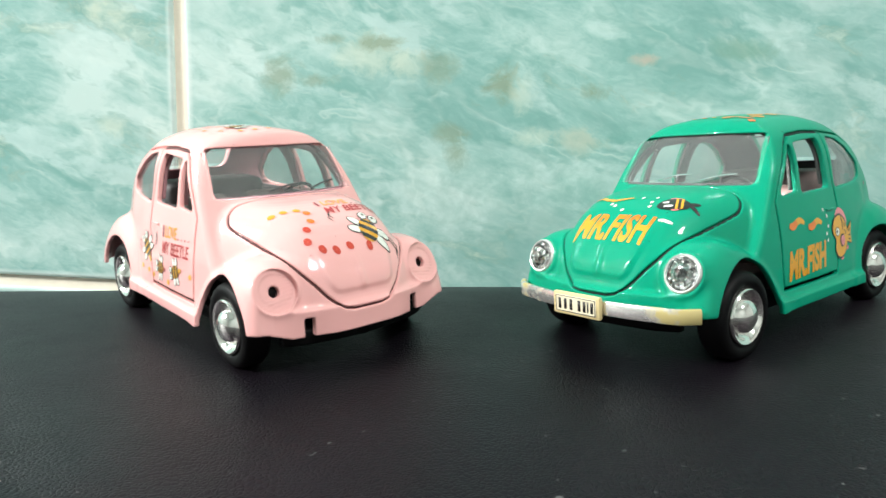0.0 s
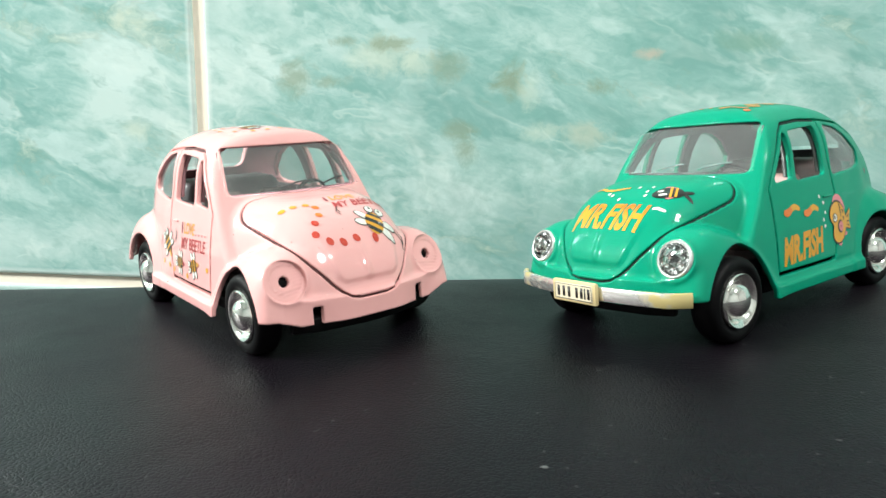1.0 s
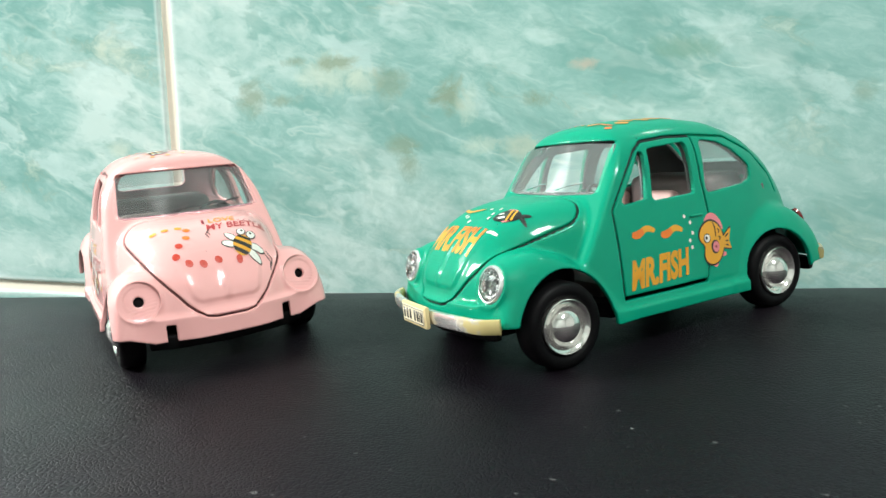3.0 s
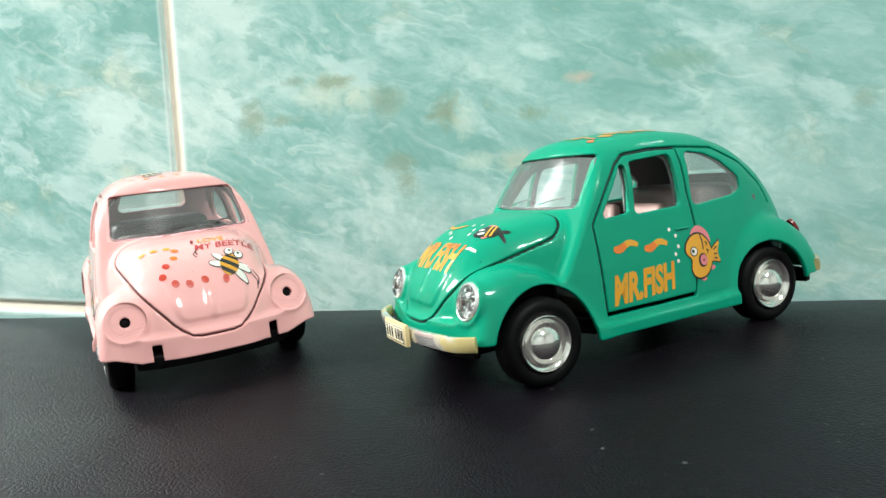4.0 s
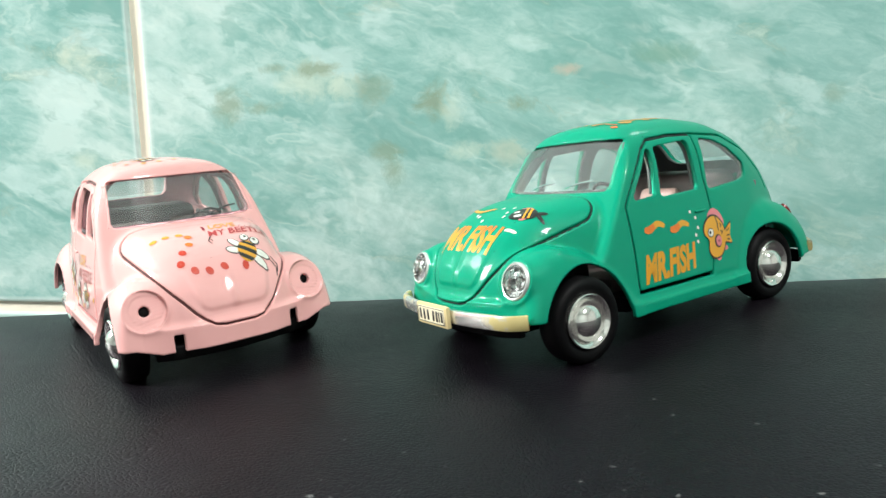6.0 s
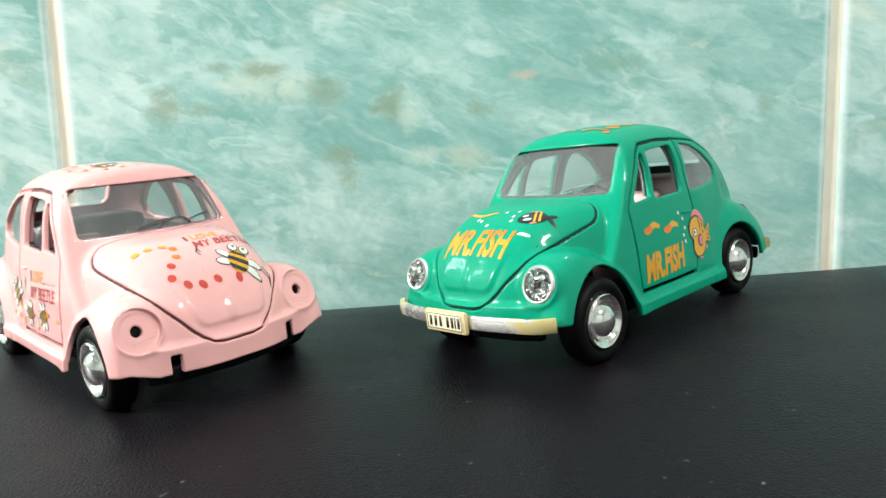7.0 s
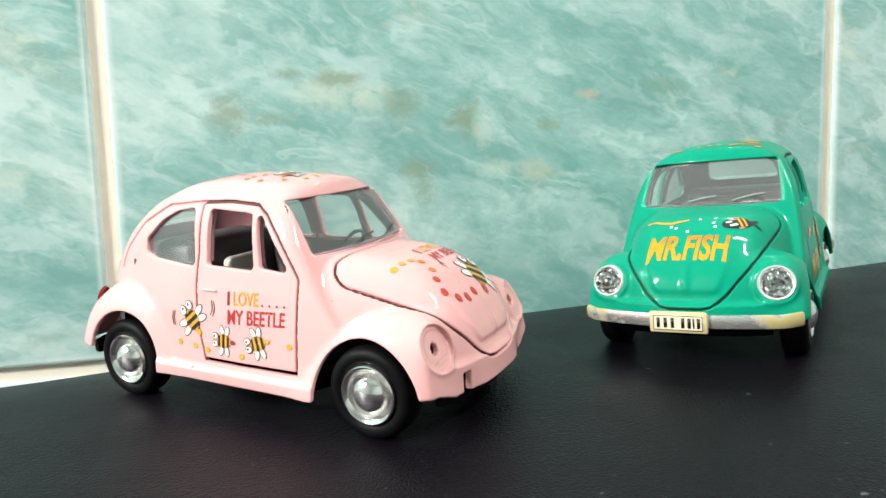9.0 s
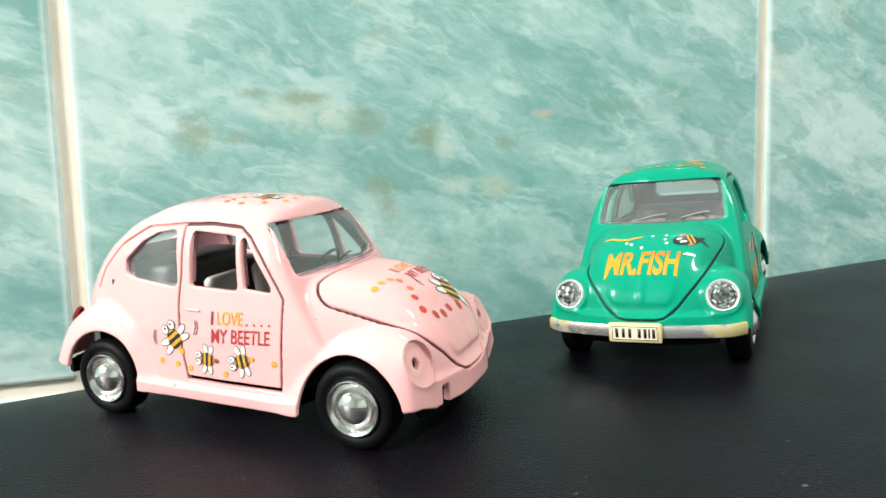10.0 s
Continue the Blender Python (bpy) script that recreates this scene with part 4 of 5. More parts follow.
    part("steering_wheel", kscale(wheel_ring), BLACK_PLASTIC, car)
    for x, z, inset, _ in hubs:
        for side in (1, -1):
            wheel(car, x, side * -inset, z + LIFT.get((x, side), 0.0), side)
    pane("windscreen", grow(SCREEN, 0.0008), car, "x", lambda y, z: on_screen(y, z) + 2.0 * y * y - 0.0012)
    pane("rear_window", grow(REAR_SCREEN, 0.0006), car, "x", lambda y, z: BEHIND(abs(y), z) + 0.0007)
    for side in (1, -1):
        pane("side_window", grow(REAR_SIDE, 0.0005), car, "y", lambda x, z, side=side: side * (SIDE(x, z) - 0.0010))
    for side in (1, -1):
        lens = lathe([(0.0023, -0.001), (0.0023, 0.0004), (0.0019, 0.0009), (0.0010, 0.0012), (0, 0.0013)], 24)
        bmesh.ops.scale(lens, vec=(0.7, 0.6, 1.1), verts=lens.verts)
        bmesh.ops.transform(lens, matrix=Matrix.Translation((-0.1054, side * 0.0205, 0.0248)) @ Vector((-0.85, side * 0.25, 0.45)).to_track_quat("Y", "Z").to_matrix().to_4x4(), verts=lens.verts)
        part("tail_lamp", kscale(lens), RED_LENS, car, "dark red tail lamp")
    return car


pink_car = toy_car(PINK_AT, "toy_car", "pale pink die-cast toy saloon lacking headlamps and front bumper", PINK, PINK_SEAT, INTERIOR, PINK_LINING, PINK_SEAM_SHADE, True, PINK_HUBS)
green_car = toy_car(GREEN_AT, "toy_car", "glossy green die-cast toy saloon with chrome headlamps and worn bumper", GREEN, BEIGE_SEAT, GREEN_TUB, LINING, GREEN_SEAM_SHADE, False, GREEN_HUBS)


# ---- lamps, bumpers and plate of the green car ----
def headlamp(car, side):
    facing = Vector((LAMP_N.x, side * LAMP_N.y, LAMP_N.z)).to_track_quat("Y", "Z").to_matrix().to_4x4()
    at = Matrix.Translation((LAMP_C[0], side * LAMP_C[1], LAMP_C[2])) @ facing
    whole = part("headlamp", kscale(lathe([(0.0044, -0.0004), (0.0046, 0.0003), (0.0045, 0.0009), (0.0042, 0.0012), (0.0039, 0.0011), (0.0036, 0.0008), (0.0034, 0.0004)], 40, at)), SILVER, car, "round silver headlamp")
    part("reflector", kscale(lathe([(0.0036, 0.0006), (0.0028, 0.0005), (0.0016, 0.0007), (0.0008, 0.0010), (0, 0.0012)], 24, at)), FACETS, whole, "faceted chrome reflector")
    ob = part("lens", kscale(lathe([(0.0040, 0.0010), (0.0038, 0.0014), (0.0031, 0.0019), (0.0020, 0.0023), (0, 0.0025), (0, 0.0022), (0.0020, 0.0020), (0.0030, 0.0016), (0.0036, 0.0012), (0.0040, 0.0010)], 40, at)), LENS, whole)
    ob.visible_shadow = False


def bar(points, z0, z1, thick):
    """A bent bar, rounded in section, that follows points (x, y)."""
    bm = bmesh.new()
    rings = []
    zm, zh = (z0 + z1) / 2, (z1 - z0) / 2
    for k, (x, y) in enumerate(points):
        ax, ay = points[max(k - 1, 0)]
        bx, by = points[min(k + 1, len(points) - 1)]
        along = Vector((bx - ax, by - ay, 0)).normalized()
        out = Vector((-along.y, along.x, 0))
        if out.x * (1 if points[0][0] > -0.05 else -1) < 0 and abs(out.x) > 0.2:
            out = -out
        ring = []
        for n in range(12):
            a = 2 * math.pi * n / 12
            u = math.copysign(abs(math.cos(a)) ** 0.6, math.cos(a))
            w = math.copysign(abs(math.sin(a)) ** 0.6, math.sin(a))
            ring.append(bm.verts.new(Vector((x, y, zm)) + out * (u * thick / 2) + Vector((0, 0, w * zh))))
        rings.append(ring)
    for a, b in zip(rings, rings[1:]):
        for n in range(12):
            bm.faces.new((a[n], a[(n + 1) % 12], b[(n + 1) % 12], b[n]))
    bm.faces.new(rings[0])
    bm.faces.new(rings[-1])
    return bm


for side in (1, -1):
    headlamp(green_car, side)
arc = [(0.0093 - 6.0 * y * y - 9 * max(0, abs(y) - 0.0235) ** 1.5, y) for y in np.linspace(-0.0274, 0.0274, 41)]
part("front_bumper", kscale(bar(arc, 0.0129, 0.0165, 0.0017)), PLATING, green_car, "chrome-plated bumper worn to cream plastic")
for who in (pink_car, green_car):
    back = [(-0.1125 + 4.0 * y * y + 9 * max(0, abs(y) - 0.0215) ** 1.5, y) for y in np.linspace(0.0284, -0.0284, 35)]
    if who is green_car:
        part("rear_bumper", kscale(bar(back, 0.0128, 0.0162, 0.0015)), PLATING, who, "chrome-plated bumper worn to cream plastic")

plate = part("number_plate", kscale(box(0.0100, 0.0113, -0.0078, 0.0068, 0.0119, 0.0175, 0.0005, 2)), CREAM_PLASTIC, green_car, "cream number plate with dark bars")
part("plate_field", kscale(box(0.0113, 0.0115, -0.0069, 0.0059, 0.0126, 0.0168, 0.0001, 1)), PLATE_FIELD, plate)
for y0, y1, z0, z1 in ((-0.0067, 0.0057, 0.01275, 0.01290), (-0.0067, 0.0057, 0.01650, 0.01665), (-0.0067, -0.00655, 0.01290, 0.0165), (0.00555, 0.0057, 0.01290, 0.0165)):
    part("border", kscale(box(0.0115, 0.01156, y0, y1, z0, z1)), INK, plate)
for y0 in (-0.0058, -0.0040, -0.0022, 0.0004, 0.0020, 0.0033, 0.0043):
    part("bar", kscale(box(0.0115, 0.01158, y0, y0 + (0.0004 if y0 == 0.0033 else 0.0008), 0.0134, 0.0160)), INK, plate)


# ---- printed decoration ----
def on_bonnet(u, v, lift):
    return Vector((u, v, TOP(u, abs(v)) + lift * 1.4))


def on_side(side):
    return lambda u, v, lift: Vector((u, side * (SIDE(u, v) + lift), v))


def oval(cx, cy, rx, ry, turn=0.0, start=0.0, end=360.0, inner=0.0):
    """An oval or a ring as points in rings and the faces between them."""
    spots, faces, n = [], [], 28
    c, s = math.cos(radians(turn)), math.sin(radians(turn))
    steps = (1.0, 0.66, 0.33, 0.0) if inner == 0 else (1.0, inner)
    for q in steps:
        for k in range(n):
            a = 2 * math.pi * k / n
            px, py = rx * q * math.cos(a), ry * q * math.sin(a)
            spots.append((cx + px * c - py * s, cy + px * s + py * c))
    for r in range(len(steps) - 1):
        for k in range(n):
            j = (k + 1) % n
            faces.append((r * n + k, r * n + j, (r + 1) * n + j, (r + 1) * n + k))
    return spots, faces


def ribbon(points, width):
    spots, faces = [], []
    fine = []
    for a, b in zip(points, points[1:]):
        fine += [(a[0] + (b[0] - a[0]) * k / 4, a[1] + (b[1] - a[1]) * k / 4) for k in range(4)]
    fine.append(points[-1])
    for k, (x, y) in enumerate(fine):
        ax, ay = fine[max(k - 1, 0)]
        bx, by = fine[min(k + 1, len(fine) - 1)]
        d = math.hypot(bx - ax, by - ay)
        nx, ny = -(by - ay) / d, (bx - ax) / d
        w = width / 2 * (0.55 + 0.45 * math.sin(math.pi * k / (len(fine) - 1)) ** 0.5)
        spots += [(x + nx * w, y + ny * w), (x - nx * w, y - ny * w)]
    for k in range(len(fine) - 1):
        faces.append((2 * k, 2 * k + 1, 2 * k + 3, 2 * k + 2))
    return spots, faces


def band(cx, cy, rx, ry, turn, u0, u1):
    """A stripe across an oval, between two shares of its length."""
    spots, faces, n = [], [], 8
    c, s = math.cos(radians(turn)), math.sin(radians(turn))
    for u in (u0, (u0 + u1) / 2, u1):
        h = math.sqrt(max(0, 1 - u * u))
        for k in range(n + 1):
            px, py = rx * u, ry * h * (2 * k / n - 1)
            spots.append((cx + px * c - py * s, cy + px * s + py * c))
    for r in range(2):
        for k in range(n):
            a = r * (n + 1) + k
            faces.append((a, a + 1, a + n + 2, a + n + 1))
    return spots, faces


def letters(words, corners, bold=0.0):
    """The words' outlines, stretched over four corners: lower left, lower right, upper right, upper left."""
    data = bpy.data.curves.new("letters", "FONT")
    data.body, data.size, data.resolution_u, data.offset = words, 1.0, 4, bold
    ob = new("letters", data)
    mesh = bpy.data.meshes.new_from_object(ob.evaluated_get(bpy.context.evaluated_depsgraph_get()))
    spots = [(v.co.x, v.co.y) for v in mesh.vertices]
    faces = [tuple(p.vertices) for p in mesh.polygons]
    bpy.data.objects.remove(ob)
    bpy.data.curves.remove(data)
    bpy.data.meshes.remove(mesh)
    x0, x1 = min(p[0] for p in spots), max(p[0] for p in spots)
    y1 = max(p[1] for p in spots)
    out = []
    for x, y in spots:
        u, v = (x - x0) / (x1 - x0), y / y1
        (ax, ay), (bx, by), (cx, cy), (dx, dy) = corners
        out.append(((1 - u) * (1 - v) * ax + u * (1 - v) * bx + u * v * cx + (1 - u) * v * dx, (1 - u) * (1 - v) * ay + u * (1 - v) * by + u * v * cy + (1 - u) * v * dy))
    return out, faces


def printed(name, shape, mat, parent, lay, layer=0, label=""):
    spots, faces = shape
    bm = bmesh.new()
    verts = [bm.verts.new((u, v, 0)) for u, v in spots]
    for f in faces:
        try:
            bm.faces.new([verts[k] for k in f])
        except ValueError:
            pass
    bmesh.ops.triangulate(bm, faces=bm.faces)
    for _ in range(3):
        long = [e for e in bm.edges if e.calc_length() > 0.0007]
        if not long:
            break
        bmesh.ops.subdivide_edges(bm, edges=long, cuts=1)
        bmesh.ops.triangulate(bm, faces=bm.faces)
    for v in bm.verts:
        v.co = lay(v.co.x, v.co.y, 0.00012 + 0.00004 * layer) * K
    mesh = bpy.data.meshes.new(name)
    bm.to_mesh(mesh)
    bm.free()
    return finish(name, mesh, mat, parent, label)


def striped_bug(car, lay, cx, cy, r, turn, tail_mat):
    """A plain striped oval with four pale ovals for wings and two pale discs, printed flat."""
    c, s = math.cos(radians(turn)), math.sin(radians(turn))
    at = lambda u, v: (cx + (u * c - v * s) * r, cy + (u * s + v * c) * r)  # noqa: E731
    whole = printed("bug_print", oval(*at(-0.05, 0), r * 0.82, r * 0.66, turn), YELLOW_INK, car, lay, 2, "striped bug-like print in yellow, black and white")
    for u, v, a in ((0.25, 0.92, 74), (-0.40, 0.88, 104), (0.2, -0.92, -74), (-0.40, -0.88, -104)):
        printed("wing_edge", oval(*at(u, v), r * 0.56, r * 0.30, turn + a), INK, whole, lay, 0)
        printed("wing", oval(*at(u, v), r * 0.50, r * 0.24, turn + a), WHITE_INK, whole, lay, 1)
    for u0, u1 in ((-0.82, -0.48), (-0.15, 0.22), (0.55, 0.8)):
        printed("stripe", band(*at(-0.05, 0), r * 0.82, r * 0.66, turn, u0, u1), INK, whole, lay, 3)
    printed("tail", oval(*at(-1.12, 0), r * 0.26, r * 0.22, turn), tail_mat, whole, lay, 2)
    for v in (0.36, -0.36):
        printed("disc_edge", oval(*at(1.02, v), r * 0.40, r * 0.34, turn), INK, whole, lay, 3)
        printed("disc", oval(*at(1.02, v), r * 0.34, r * 0.28, turn), WHITE_INK, whole, lay, 4)
        printed("speck", oval(*at(1.10, v * 0.9), r * 0.11, r * 0.10, turn), INK, whole, lay, 5)


near_side = on_side(-1)
# the pink car's door
printed("lettering", letters("I", [(-0.0534, 0.0282), (-0.0527, 0.0283), (-0.0527, 0.0315), (-0.0534, 0.0314)], 0.01), DARK_RED_INK, pink_car, near_side, 0, "dark red printed letter")
printed("lettering", letters("LOVE", [(-0.0515, 0.0284), (-0.0440, 0.0287), (-0.0440, 0.0319), (-0.0515, 0.0316)], 0.012), YELLOW_INK, pink_car, near_side, 0, "yellow printed word LOVE")
for k in range(4):
    printed("dot", oval(-0.0428 + 0.0021 * k, 0.0290 + 0.0001 * k, 0.00028, 0.00028), DARK_RED_INK, pink_car, near_side)
printed("lettering", letters("MY BEETLE", [(-0.0532, 0.0238), (-0.0362, 0.0247), (-0.0362, 0.0280), (-0.0532, 0.0272)], 0.014), RED_INK, pink_car, near_side, 0, "red printed words MY BEETLE")
striped_bug(pink_car, near_side, -0.0649, 0.0236, 0.0033, 128, YELLOW_INK)
striped_bug(pink_car, near_side, -0.0546, 0.0195, 0.0026, 178, DARK_RED_INK)
striped_bug(pink_car, near_side, -0.0442, 0.0201, 0.0027, 195, YELLOW_INK)
for x, z in ((-0.0693, 0.0175), (-0.0640, 0.0172), (-0.0599, 0.0166), (-0.0489, 0.0164), (-0.0350, 0.0203)):
    printed("dot", oval(x, z, 0.00075, 0.00075), YELLOW_INK, pink_car, near_side)
for x, z, a in ((-0.0585, 0.0270, 1), (-0.0578, 0.0268, 1), (-0.0712, 0.0232, -1), (-0.0719, 0.0232, -1)):
    printed("swing_line", ribbon([(x - 0.0003 * a, z - 0.0018), (x + 0.0003 * a, z), (x - 0.0001 * a, z + 0.0020)], 0.00026), INK, pink_car, near_side)
# the pink car's bonnet
printed("lettering", letters("I", [(-0.0147, -0.0006), (-0.0147, 0.0001), (-0.0177, 0.0005), (-0.0177, -0.0002)], 0.01), DARK_RED_INK, pink_car, on_bonnet, 0, "dark red printed letter")
printed("lettering", letters("LOVE", [(-0.0150, 0.0013), (-0.0149, 0.0087), (-0.0182, 0.0093), (-0.0183, 0.0019)], 0.012), YELLOW_INK, pink_car, on_bonnet, 0, "yellow printed word LOVE")
for k in range(5):
    printed("dot", oval(-0.0149, 0.0098 + 0.0016 * k, 0.00028, 0.00028), DARK_RED_INK, pink_car, on_bonnet)
printed("lettering", letters("MY BEETLE", [(-0.0106, -0.0003), (-0.0113, 0.0161), (-0.0141, 0.0166), (-0.0136, 0.0003)], 0.016), RED_INK, pink_car, on_bonnet, 0, "red printed words MY BEETLE")
striped_bug(pink_car, on_bonnet, -0.0041, 0.0074, 0.0037, 148, SCARLET_INK)
for x, y, mat in ((-0.0063, -0.0091, SCARLET_INK), (-0.0036, -0.0106, SCARLET_INK), (-0.0014, -0.0079, SCARLET_INK), (-0.0008, -0.0044, SCARLET_INK), (-0.0011, -0.0003, SCARLET_INK), (-0.0087, -0.0065, ORANGE_INK), (-0.0120, -0.0056, ORANGE_INK), (-0.0138, -0.0074, YELLOW_INK), (-0.0143, -0.0108, YELLOW_INK), (-0.0145, -0.0140, YELLOW_INK)):
    printed("dot", oval(x, y, 0.0010, 0.0008, 70), mat, pink_car, on_bonnet)
for x, y, a in ((-0.0100, -0.0002, 1), (-0.0090, -0.0008, 1), (-0.0016, 0.0139, -1), (-0.0008, 0.0133, -1)):
    printed("swing_line", ribbon([(x - 0.0014, y + 0.0008 * a), (x, y - 0.0004 * a), (x + 0.0015, y + 0.0002 * a)], 0.00028), INK, pink_car, on_bonnet)
# the pink car's roof
striped_bug(pink_car, on_bonnet, -0.0500, -0.0045, 0.0028, 95, ORANGE_INK)
for x, y, mat in ((-0.0712, -0.0094, DARK_RED_INK), (-0.0665, -0.0097, ROSE_INK), (-0.0580, -0.0115, ORANGE_INK), (-0.0575, -0.0095, ORANGE_INK), (-0.0528, -0.0125, ORANGE_INK), (-0.0471, -0.0104, ORANGE_INK), (-0.0436, -0.0064, YELLOW_INK), (-0.0435, -0.0020, YELLOW_INK), (-0.0452, 0.0030, YELLOW_INK), (-0.0560, -0.0070, ORANGE_INK)):
    printed("dot", oval(x, y, 0.00075, 0.0007), mat, pink_car, on_bonnet)
for k, x in enumerate((-0.0690, -0.0672, -0.0650, -0.0632, -0.0612)):
    printed("bar", ribbon([(x, -0.0082), (x + 0.0010, -0.0070 + 0.0003 * (k % 2))], 0.0007), DARK_RED_INK if k % 2 else ROSE_INK, pink_car, on_bonnet)

# the green car's bonnet, door and roof
printed("lettering", letters("MR.FISH", [(-0.0002, -0.0112), (-0.0002, 0.0098), (-0.0063, 0.0103), (-0.0058, -0.0104)], 0.03), BONNET_INK, green_car, on_bonnet, 0, "orange and yellow printed words MR.FISH")
far_side = on_side(1)
printed("lettering", letters("MR.FISH", [(-0.0352, 0.0162), (-0.0540, 0.0172), (-0.0548, 0.0238), (-0.0364, 0.0232)], 0.048), DOOR_INK, green_car, far_side, 0, "orange and yellow printed words MR.FISH")


def finned_oval(car, lay, cx, cy, rx, ry, turn, mat, back_mat):
    """A plain oval with a tail and a fin, printed flat."""
    c, s = math.cos(radians(turn)), math.sin(radians(turn))
    at = lambda u, v: (cx + u * rx * c - v * ry * s, cy + u * rx * s + v * ry * c)  # noqa: E731
    whole = printed("fish_print", oval(cx, cy, rx, ry, turn), mat, car, lay, 2, "fish-like oval print with a tail and a fin")
    printed("edge", oval(cx, cy, rx * 1.09, ry * 1.08, turn), INK, whole, lay, 0)
    printed("fin", oval(*at(0.25, 0.85), rx * 0.55, ry * 0.32, turn - 20), back_mat, whole, lay, 1)
    printed("fin", oval(*at(0.2, -0.98), rx * 0.28, ry * 0.16, turn + 20), back_mat, whole, lay, 1)
    for v, a in ((0.24, 30), (-0.24, -30)):
        printed("tail_edge", oval(*at(1.26, v), rx * 0.50, ry * 0.24, turn + a), INK, whole, lay, 0)
        printed("tail", oval(*at(1.23, v), rx * 0.45, ry * 0.19, turn + a), mat, whole, lay, 1)
    printed("disc", oval(*at(-0.50, 0.28), rx * 0.24, ry * 0.17, turn), WHITE_INK, whole, lay, 3)
    printed("patch", oval(*at(-0.30, -0.45), rx * 0.32, ry * 0.20, turn), WHITE_INK, whole, lay, 3)
    for u in (0.15, 0.5):
        printed("stripe", band(cx, cy, rx, ry, turn, u, u + 0.16), YELLOW_INK, whole, lay, 3)


def smooth_loop(points, cx, cy):
    """A closed, rounded outline through points in millimetres, as a fan of faces round its middle; u runs towards the tail of the car."""
    n, line = len(points), []
    for k in range(n):
        p0, p1, p2, p3 = (points[(k + d) % n] for d in (-1, 0, 1, 2))
        for f in (0.0, 0.25, 0.5, 0.75):
            line.append(tuple(0.5 * (2 * b + (c - a) * f + (2 * a - 5 * b + 4 * c - d) * f * f + (3 * b - a - 3 * c + d) * f**3) for a, b, c, d in zip(p0, p1, p2, p3)))
    mu, mv = sum(p[0] for p in line) / len(line), sum(p[1] for p in line) / len(line)
    spots, faces, m = [], [], len(line)
    for q in (1.0, 0.6, 0.25):
        spots += [(cx - (mu + (u - mu) * q) / 1000, cy + (mv + (v - mv) * q) / 1000) for u, v in line]
    for r in range(2):
        for k in range(m):
            j = (k + 1) % m
            faces.append((r * m + k, r * m + j, (r + 1) * m + j, (r + 1) * m + k))
    faces.append(tuple(range(2 * m, 3 * m)))
    return spots, faces


def door_fish(car, lay, cx, cy):
    """A plump fish-like print in amber with a rose crest, dark outlines and a forked tail."""
    trunk = [(-0.3, 5.8), (-2.6, 5.0), (-4.1, 3.2), (-4.2, 1.4), (-2.7, -0.4), (-3.1, -2.8), (-2.2, -4.6), (-0.4, -5.3), (1.7, -4.8), (3.2, -3.2), (4.2, -0.6), (3.7, 3.0), (1.9, 5.2)]
    tail = [(3.6, 0.6), (5.6, 2.2), (7.3, 3.0), (6.6, 0.9), (6.4, -0.4), (6.9, -2.2), (5.2, -1.9), (3.7, -1.4)]
    crest = [(-1.8, 5.4), (-1.2, 7.0), (0.6, 7.9), (2.6, 7.2), (4.1, 5.4), (4.5, 3.4), (3.6, 3.2), (1.8, 5.0)]
    swell = lambda loop, by: [(u + by * (u - sum(p[0] for p in loop) / len(loop)) / 4.5, v + by * (v - sum(p[1] for p in loop) / len(loop)) / 4.5) for u, v in loop]  # noqa: E731
    whole = printed("fish_print", smooth_loop(trunk, cx, cy), YELLOW_INK, car, lay, 3, "amber fish-like print with a rose crest and dark outline")
    printed("outline", smooth_loop(swell(trunk, 0.40), cx, cy), INK, whole, lay, 1)
    printed("tail_outline", smooth_loop(swell(tail, 0.75), cx, cy), INK, whole, lay, 0)
    printed("tail", smooth_loop(tail, cx, cy), YELLOW_INK, whole, lay, 2)
    printed("crest", smooth_loop(crest, cx, cy), ROSE_INK, whole, lay, 0)
    for u, v in ((0.6, -5.7), (4.0, -3.4)):
        printed("fin", oval(cx - u / 1000, cy + v / 1000, 0.0009, 0.0006), ROSE_INK, whole, lay, 0)
    at = lambda u, v: (cx - u / 1000, cy + v / 1000)  # noqa: E731
    printed("eye_outline", oval(*at(-1.8, 1.6), 0.00125, 0.00125), INK, whole, lay, 4)
    printed("eye", oval(*at(-1.8, 1.6), 0.0010, 0.0010), WHITE_INK, whole, lay, 5)
    printed("pupil", oval(*at(-2.1, 1.7), 0.00042, 0.00048), INK, whole, lay, 6)
    printed("mouth_outline", oval(*at(0.9, -1.0), 0.0015, 0.0018), INK, whole, lay, 4)
    printed("mouth", oval(*at(1.15, -1.0), 0.0012, 0.0014), ROSE_INK, whole, lay, 5)
    for line in ([(1.0, 5.6), (1.5, 3.8), (1.4, 1.6)], [(2.3, 3.6), (2.9, 3.1), (2.5, 2.4)], [(2.4, 1.6), (3.0, 1.2), (2.7, 0.5)], [(4.8, 1.0), (6.2, 1.8)], [(4.8, -0.1), (6.0, -0.1)], [(4.8, -1.0), (6.0, -1.4)]):
        printed("stroke", ribbon([at(u, v) for u, v in line], 0.00042), INK, whole, lay, 4)


door_fish(green_car, far_side, -0.0634, 0.0233)
finned_oval(green_car, on_bonnet, -0.0116, 0.0110, 0.0036, 0.0022, 117, INK, ROSE_INK)
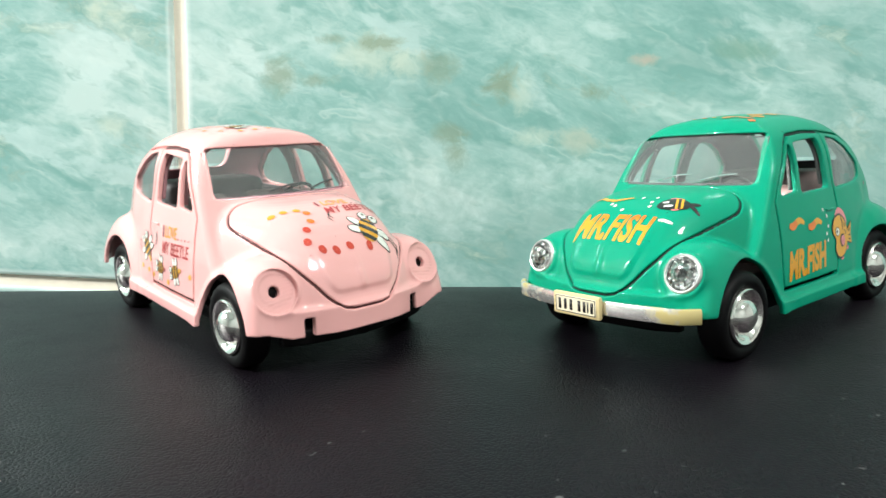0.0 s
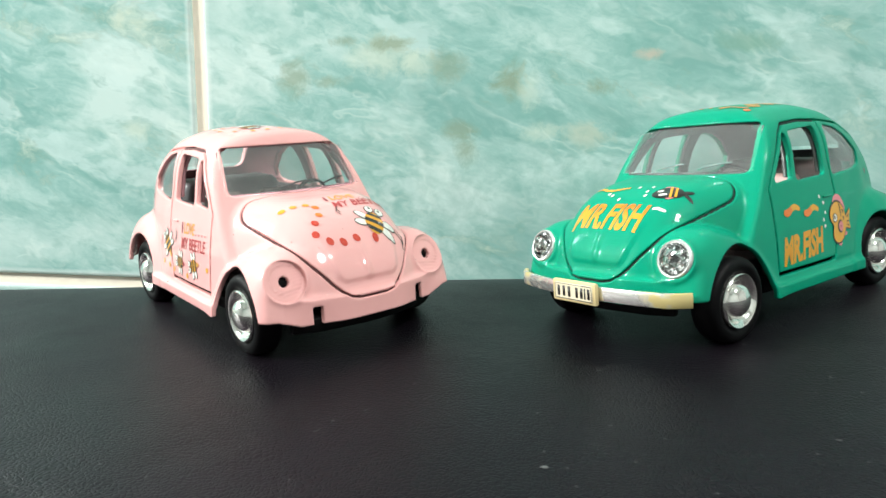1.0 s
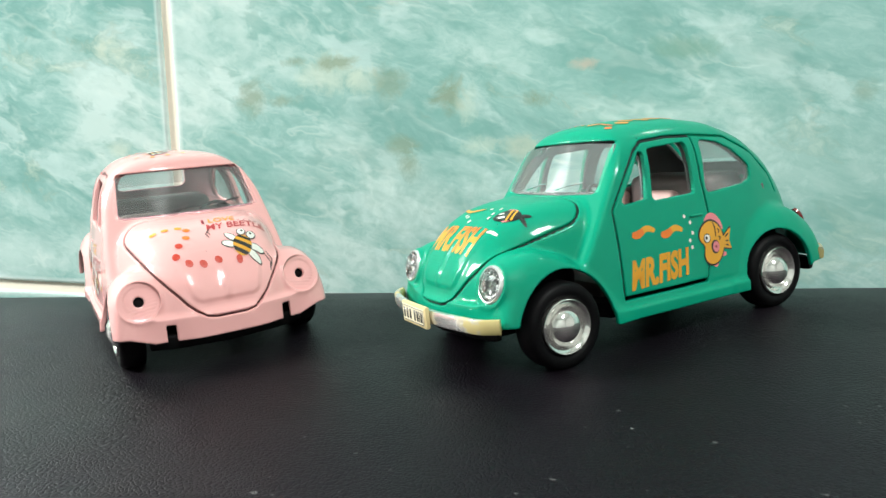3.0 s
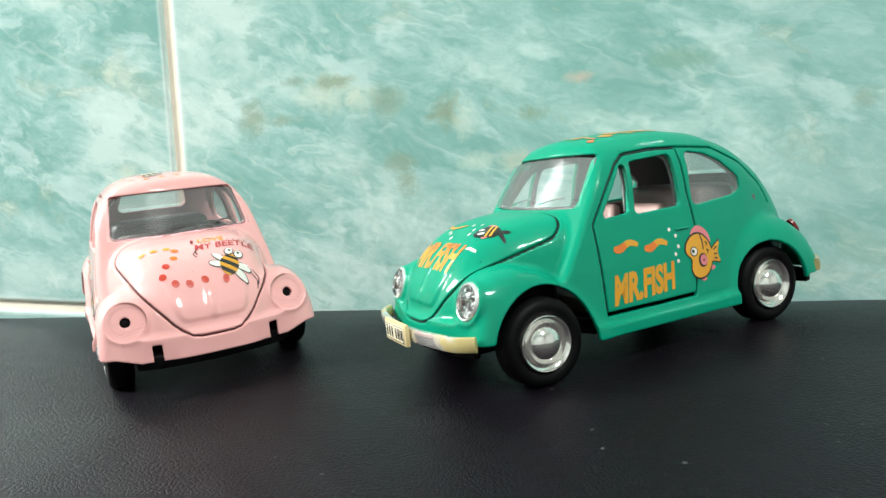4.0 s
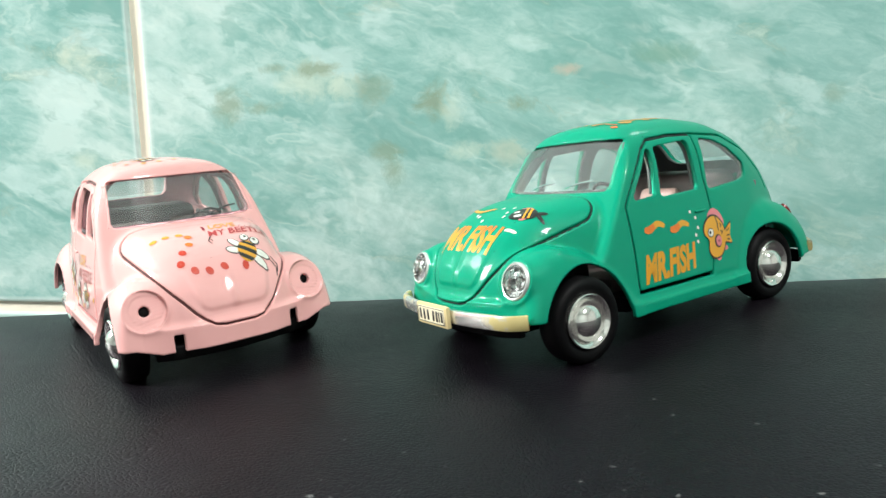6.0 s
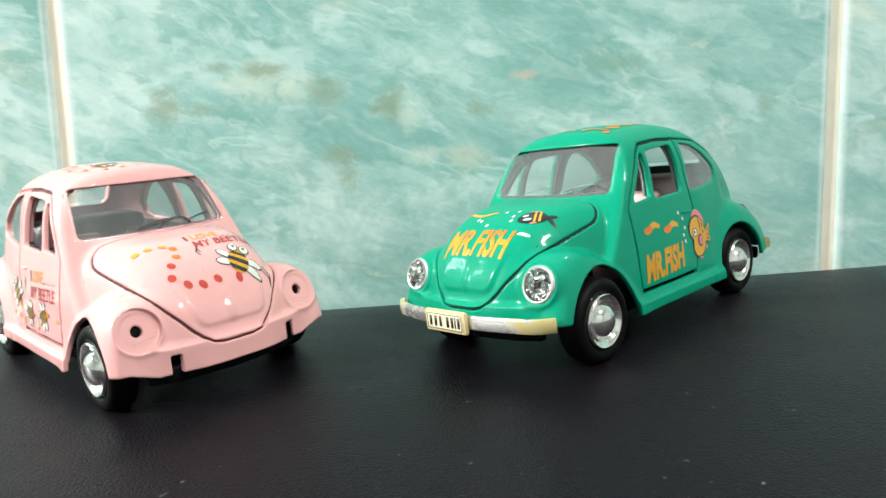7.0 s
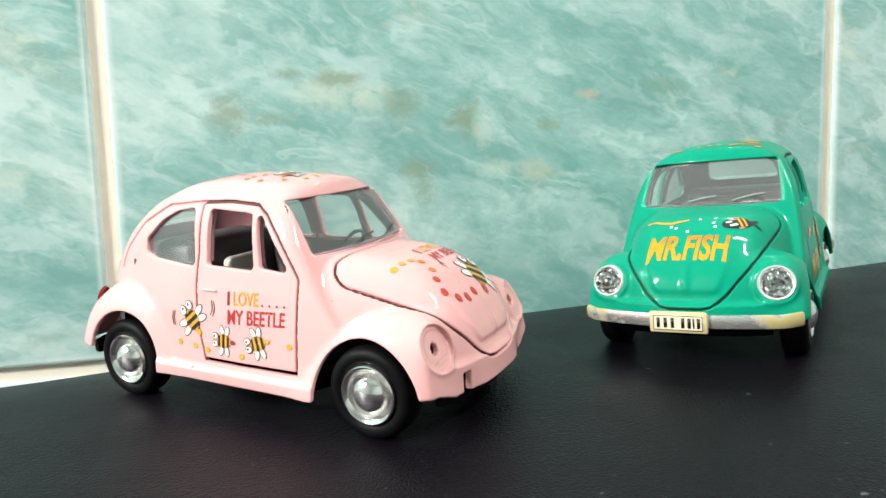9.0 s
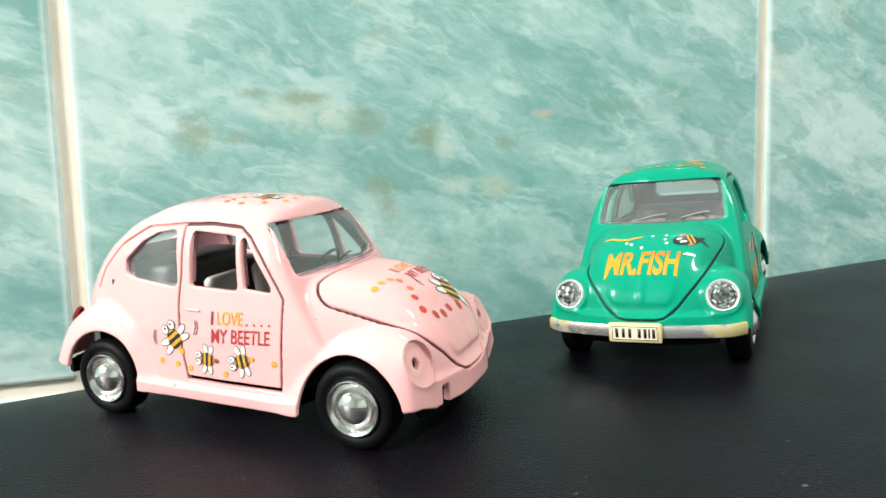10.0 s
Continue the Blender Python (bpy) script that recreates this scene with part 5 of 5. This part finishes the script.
for x0, x1, z in ((-0.0374, -0.0446, 0.0296), (-0.0464, -0.0536, 0.0285)):
    wave = [(x0 + (x1 - x0) * k / 8, z + 0.0006 * math.sin(2 * math.pi * k / 8 + 3.6)) for k in range(9)]
    whole = printed("wave", ribbon(wave, 0.0016), YELLOW_INK, green_car, far_side, 0, "wavy printed line from orange to yellow")
    printed("wave_end", ribbon(wave[:5], 0.0019), ORANGE_INK, whole, far_side, 1)
for x, z in ((-0.0550, 0.0315), (-0.0567, 0.0297), (-0.0570, 0.0270), (-0.0557, 0.0252), (-0.0562, 0.0234)):
    printed("dot", oval(x, z, 0.00045, 0.00050), WHITE_INK, green_car, far_side)
printed("wave", ribbon([(-0.0128, -0.0134), (-0.0126, -0.0110), (-0.0115, -0.0085), (-0.0113, -0.0062), (-0.0121, -0.0040), (-0.0130, -0.0016)], 0.0010), YELLOW_INK, green_car, on_bonnet, 0, "yellow wavy printed line")
printed("wave", ribbon([(-0.0055, 0.0109), (-0.0061, 0.0121), (-0.0063, 0.0131), (-0.0066, 0.0141)], 0.0007), WHITE_INK, green_car, on_bonnet, 0, "white wavy printed line")
for x, y in ((-0.0096, -0.0060), (-0.0090, -0.0045), (-0.0075, -0.0012), (-0.0132, 0.0012), (-0.0112, 0.0051), (-0.0094, 0.0058), (-0.0136, 0.0052)):
    printed("dot", oval(x, y, 0.00055, 0.00045), WHITE_INK, green_car, on_bonnet)
for line, wide in (
    ([(-0.0452, -0.0142), (-0.0446, -0.0118), (-0.0440, -0.0092)], 0.0017),
    ([(-0.0452, -0.0050), (-0.0438, -0.0042)], 0.0013),
    ([(-0.0452, -0.0022), (-0.0436, -0.0010)], 0.0014),
    ([(-0.0448, 0.0006), (-0.0440, 0.0020)], 0.0011),
    ([(-0.0432, 0.0046), (-0.0446, 0.0054), (-0.0462, 0.0066)], 0.0020),
    ([(-0.0462, 0.0066), (-0.0456, 0.0092), (-0.0458, 0.0118)], 0.0013),
    ([(-0.0440, 0.0120), (-0.0430, 0.0134)], 0.0020),
):
    printed("bar", ribbon(line, wide), FISH_INK, green_car, on_bonnet, 0, "orange and yellow printed bar")
for x, y, w in ((-0.0500, 0.0106, 0.0028), (-0.0535, 0.0080, 0.0034), (-0.0575, 0.0094, 0.0042), (-0.0618, 0.0088, 0.0040), (-0.0655, 0.0100, 0.0030)):
    printed("bar", ribbon([(x + 0.0013, y - w * 0.5), (x, y), (x - 0.0010, y + w * 0.5)], 0.0030), YELLOW_INK, green_car, on_bonnet, 0, "yellow printed bar")

# door handles and wipers
for who, mat in ((pink_car, PINK), (green_car, GREEN)):
    for side in (1, -1):
        grip = box(-0.0614, -0.0570, -0.0003, 0.0002, 0.0310, 0.0315, 0.0002, 2)
        for v in grip.verts:
            v.co.y = side * (v.co.y + SIDE(v.co.x, v.co.z) + 0.0003)
        part("door_handle", kscale(grip), mat, who)
    for y in (-0.006, 0.007):
        arm = [(y + 0.0085 * k / 6, 0.0410 + 0.0014 * math.sin(math.pi * 0.5 * k / 6)) for k in range(7)]
        bm = bmesh.new()
        rows = []
        for u, v in arm:
            x = on_screen(u, v) + 0.0002
            rows.append([bm.verts.new((x + dx, u, v + dz)) for dx, dz in ((0, 0), (0.0003, 0.0002), (0, 0.0005), (-0.0002, 0.0002))])
        for a, b in zip(rows, rows[1:]):
            for n in range(4):
                bm.faces.new((a[n], a[(n + 1) % 4], b[(n + 1) % 4], b[n]))
        bm.faces.new(rows[0])
        bm.faces.new(rows[-1])
        part("wiper", kscale(bm), BRIGHT_CHROME if who is green_car else RUBBER_SEAL, who)

# ---- the tiles of the far wall ----
tile_mesh = bpy.data.meshes.new("tile")
tb = box(-(TILE_W - JOINT) / 2, (TILE_W - JOINT) / 2, -0.009, 0.0, -(TILE_H - JOINT) / 2, (TILE_H - JOINT) / 2, 0.0014, 3)
tb.to_mesh(tile_mesh)
tb.free()
tile_mesh.materials.append(TILE)
for column in range(-4, 8):
    for row in range(-1, 4):
        tile = new("tile", tile_mesh)
        tile.parent = wall_north
        tile.location = (JOINT_X + TILE_W * (column + 0.5), WALL_Y + 0.009, JOINT_Z + TILE_H * (row + 0.5))
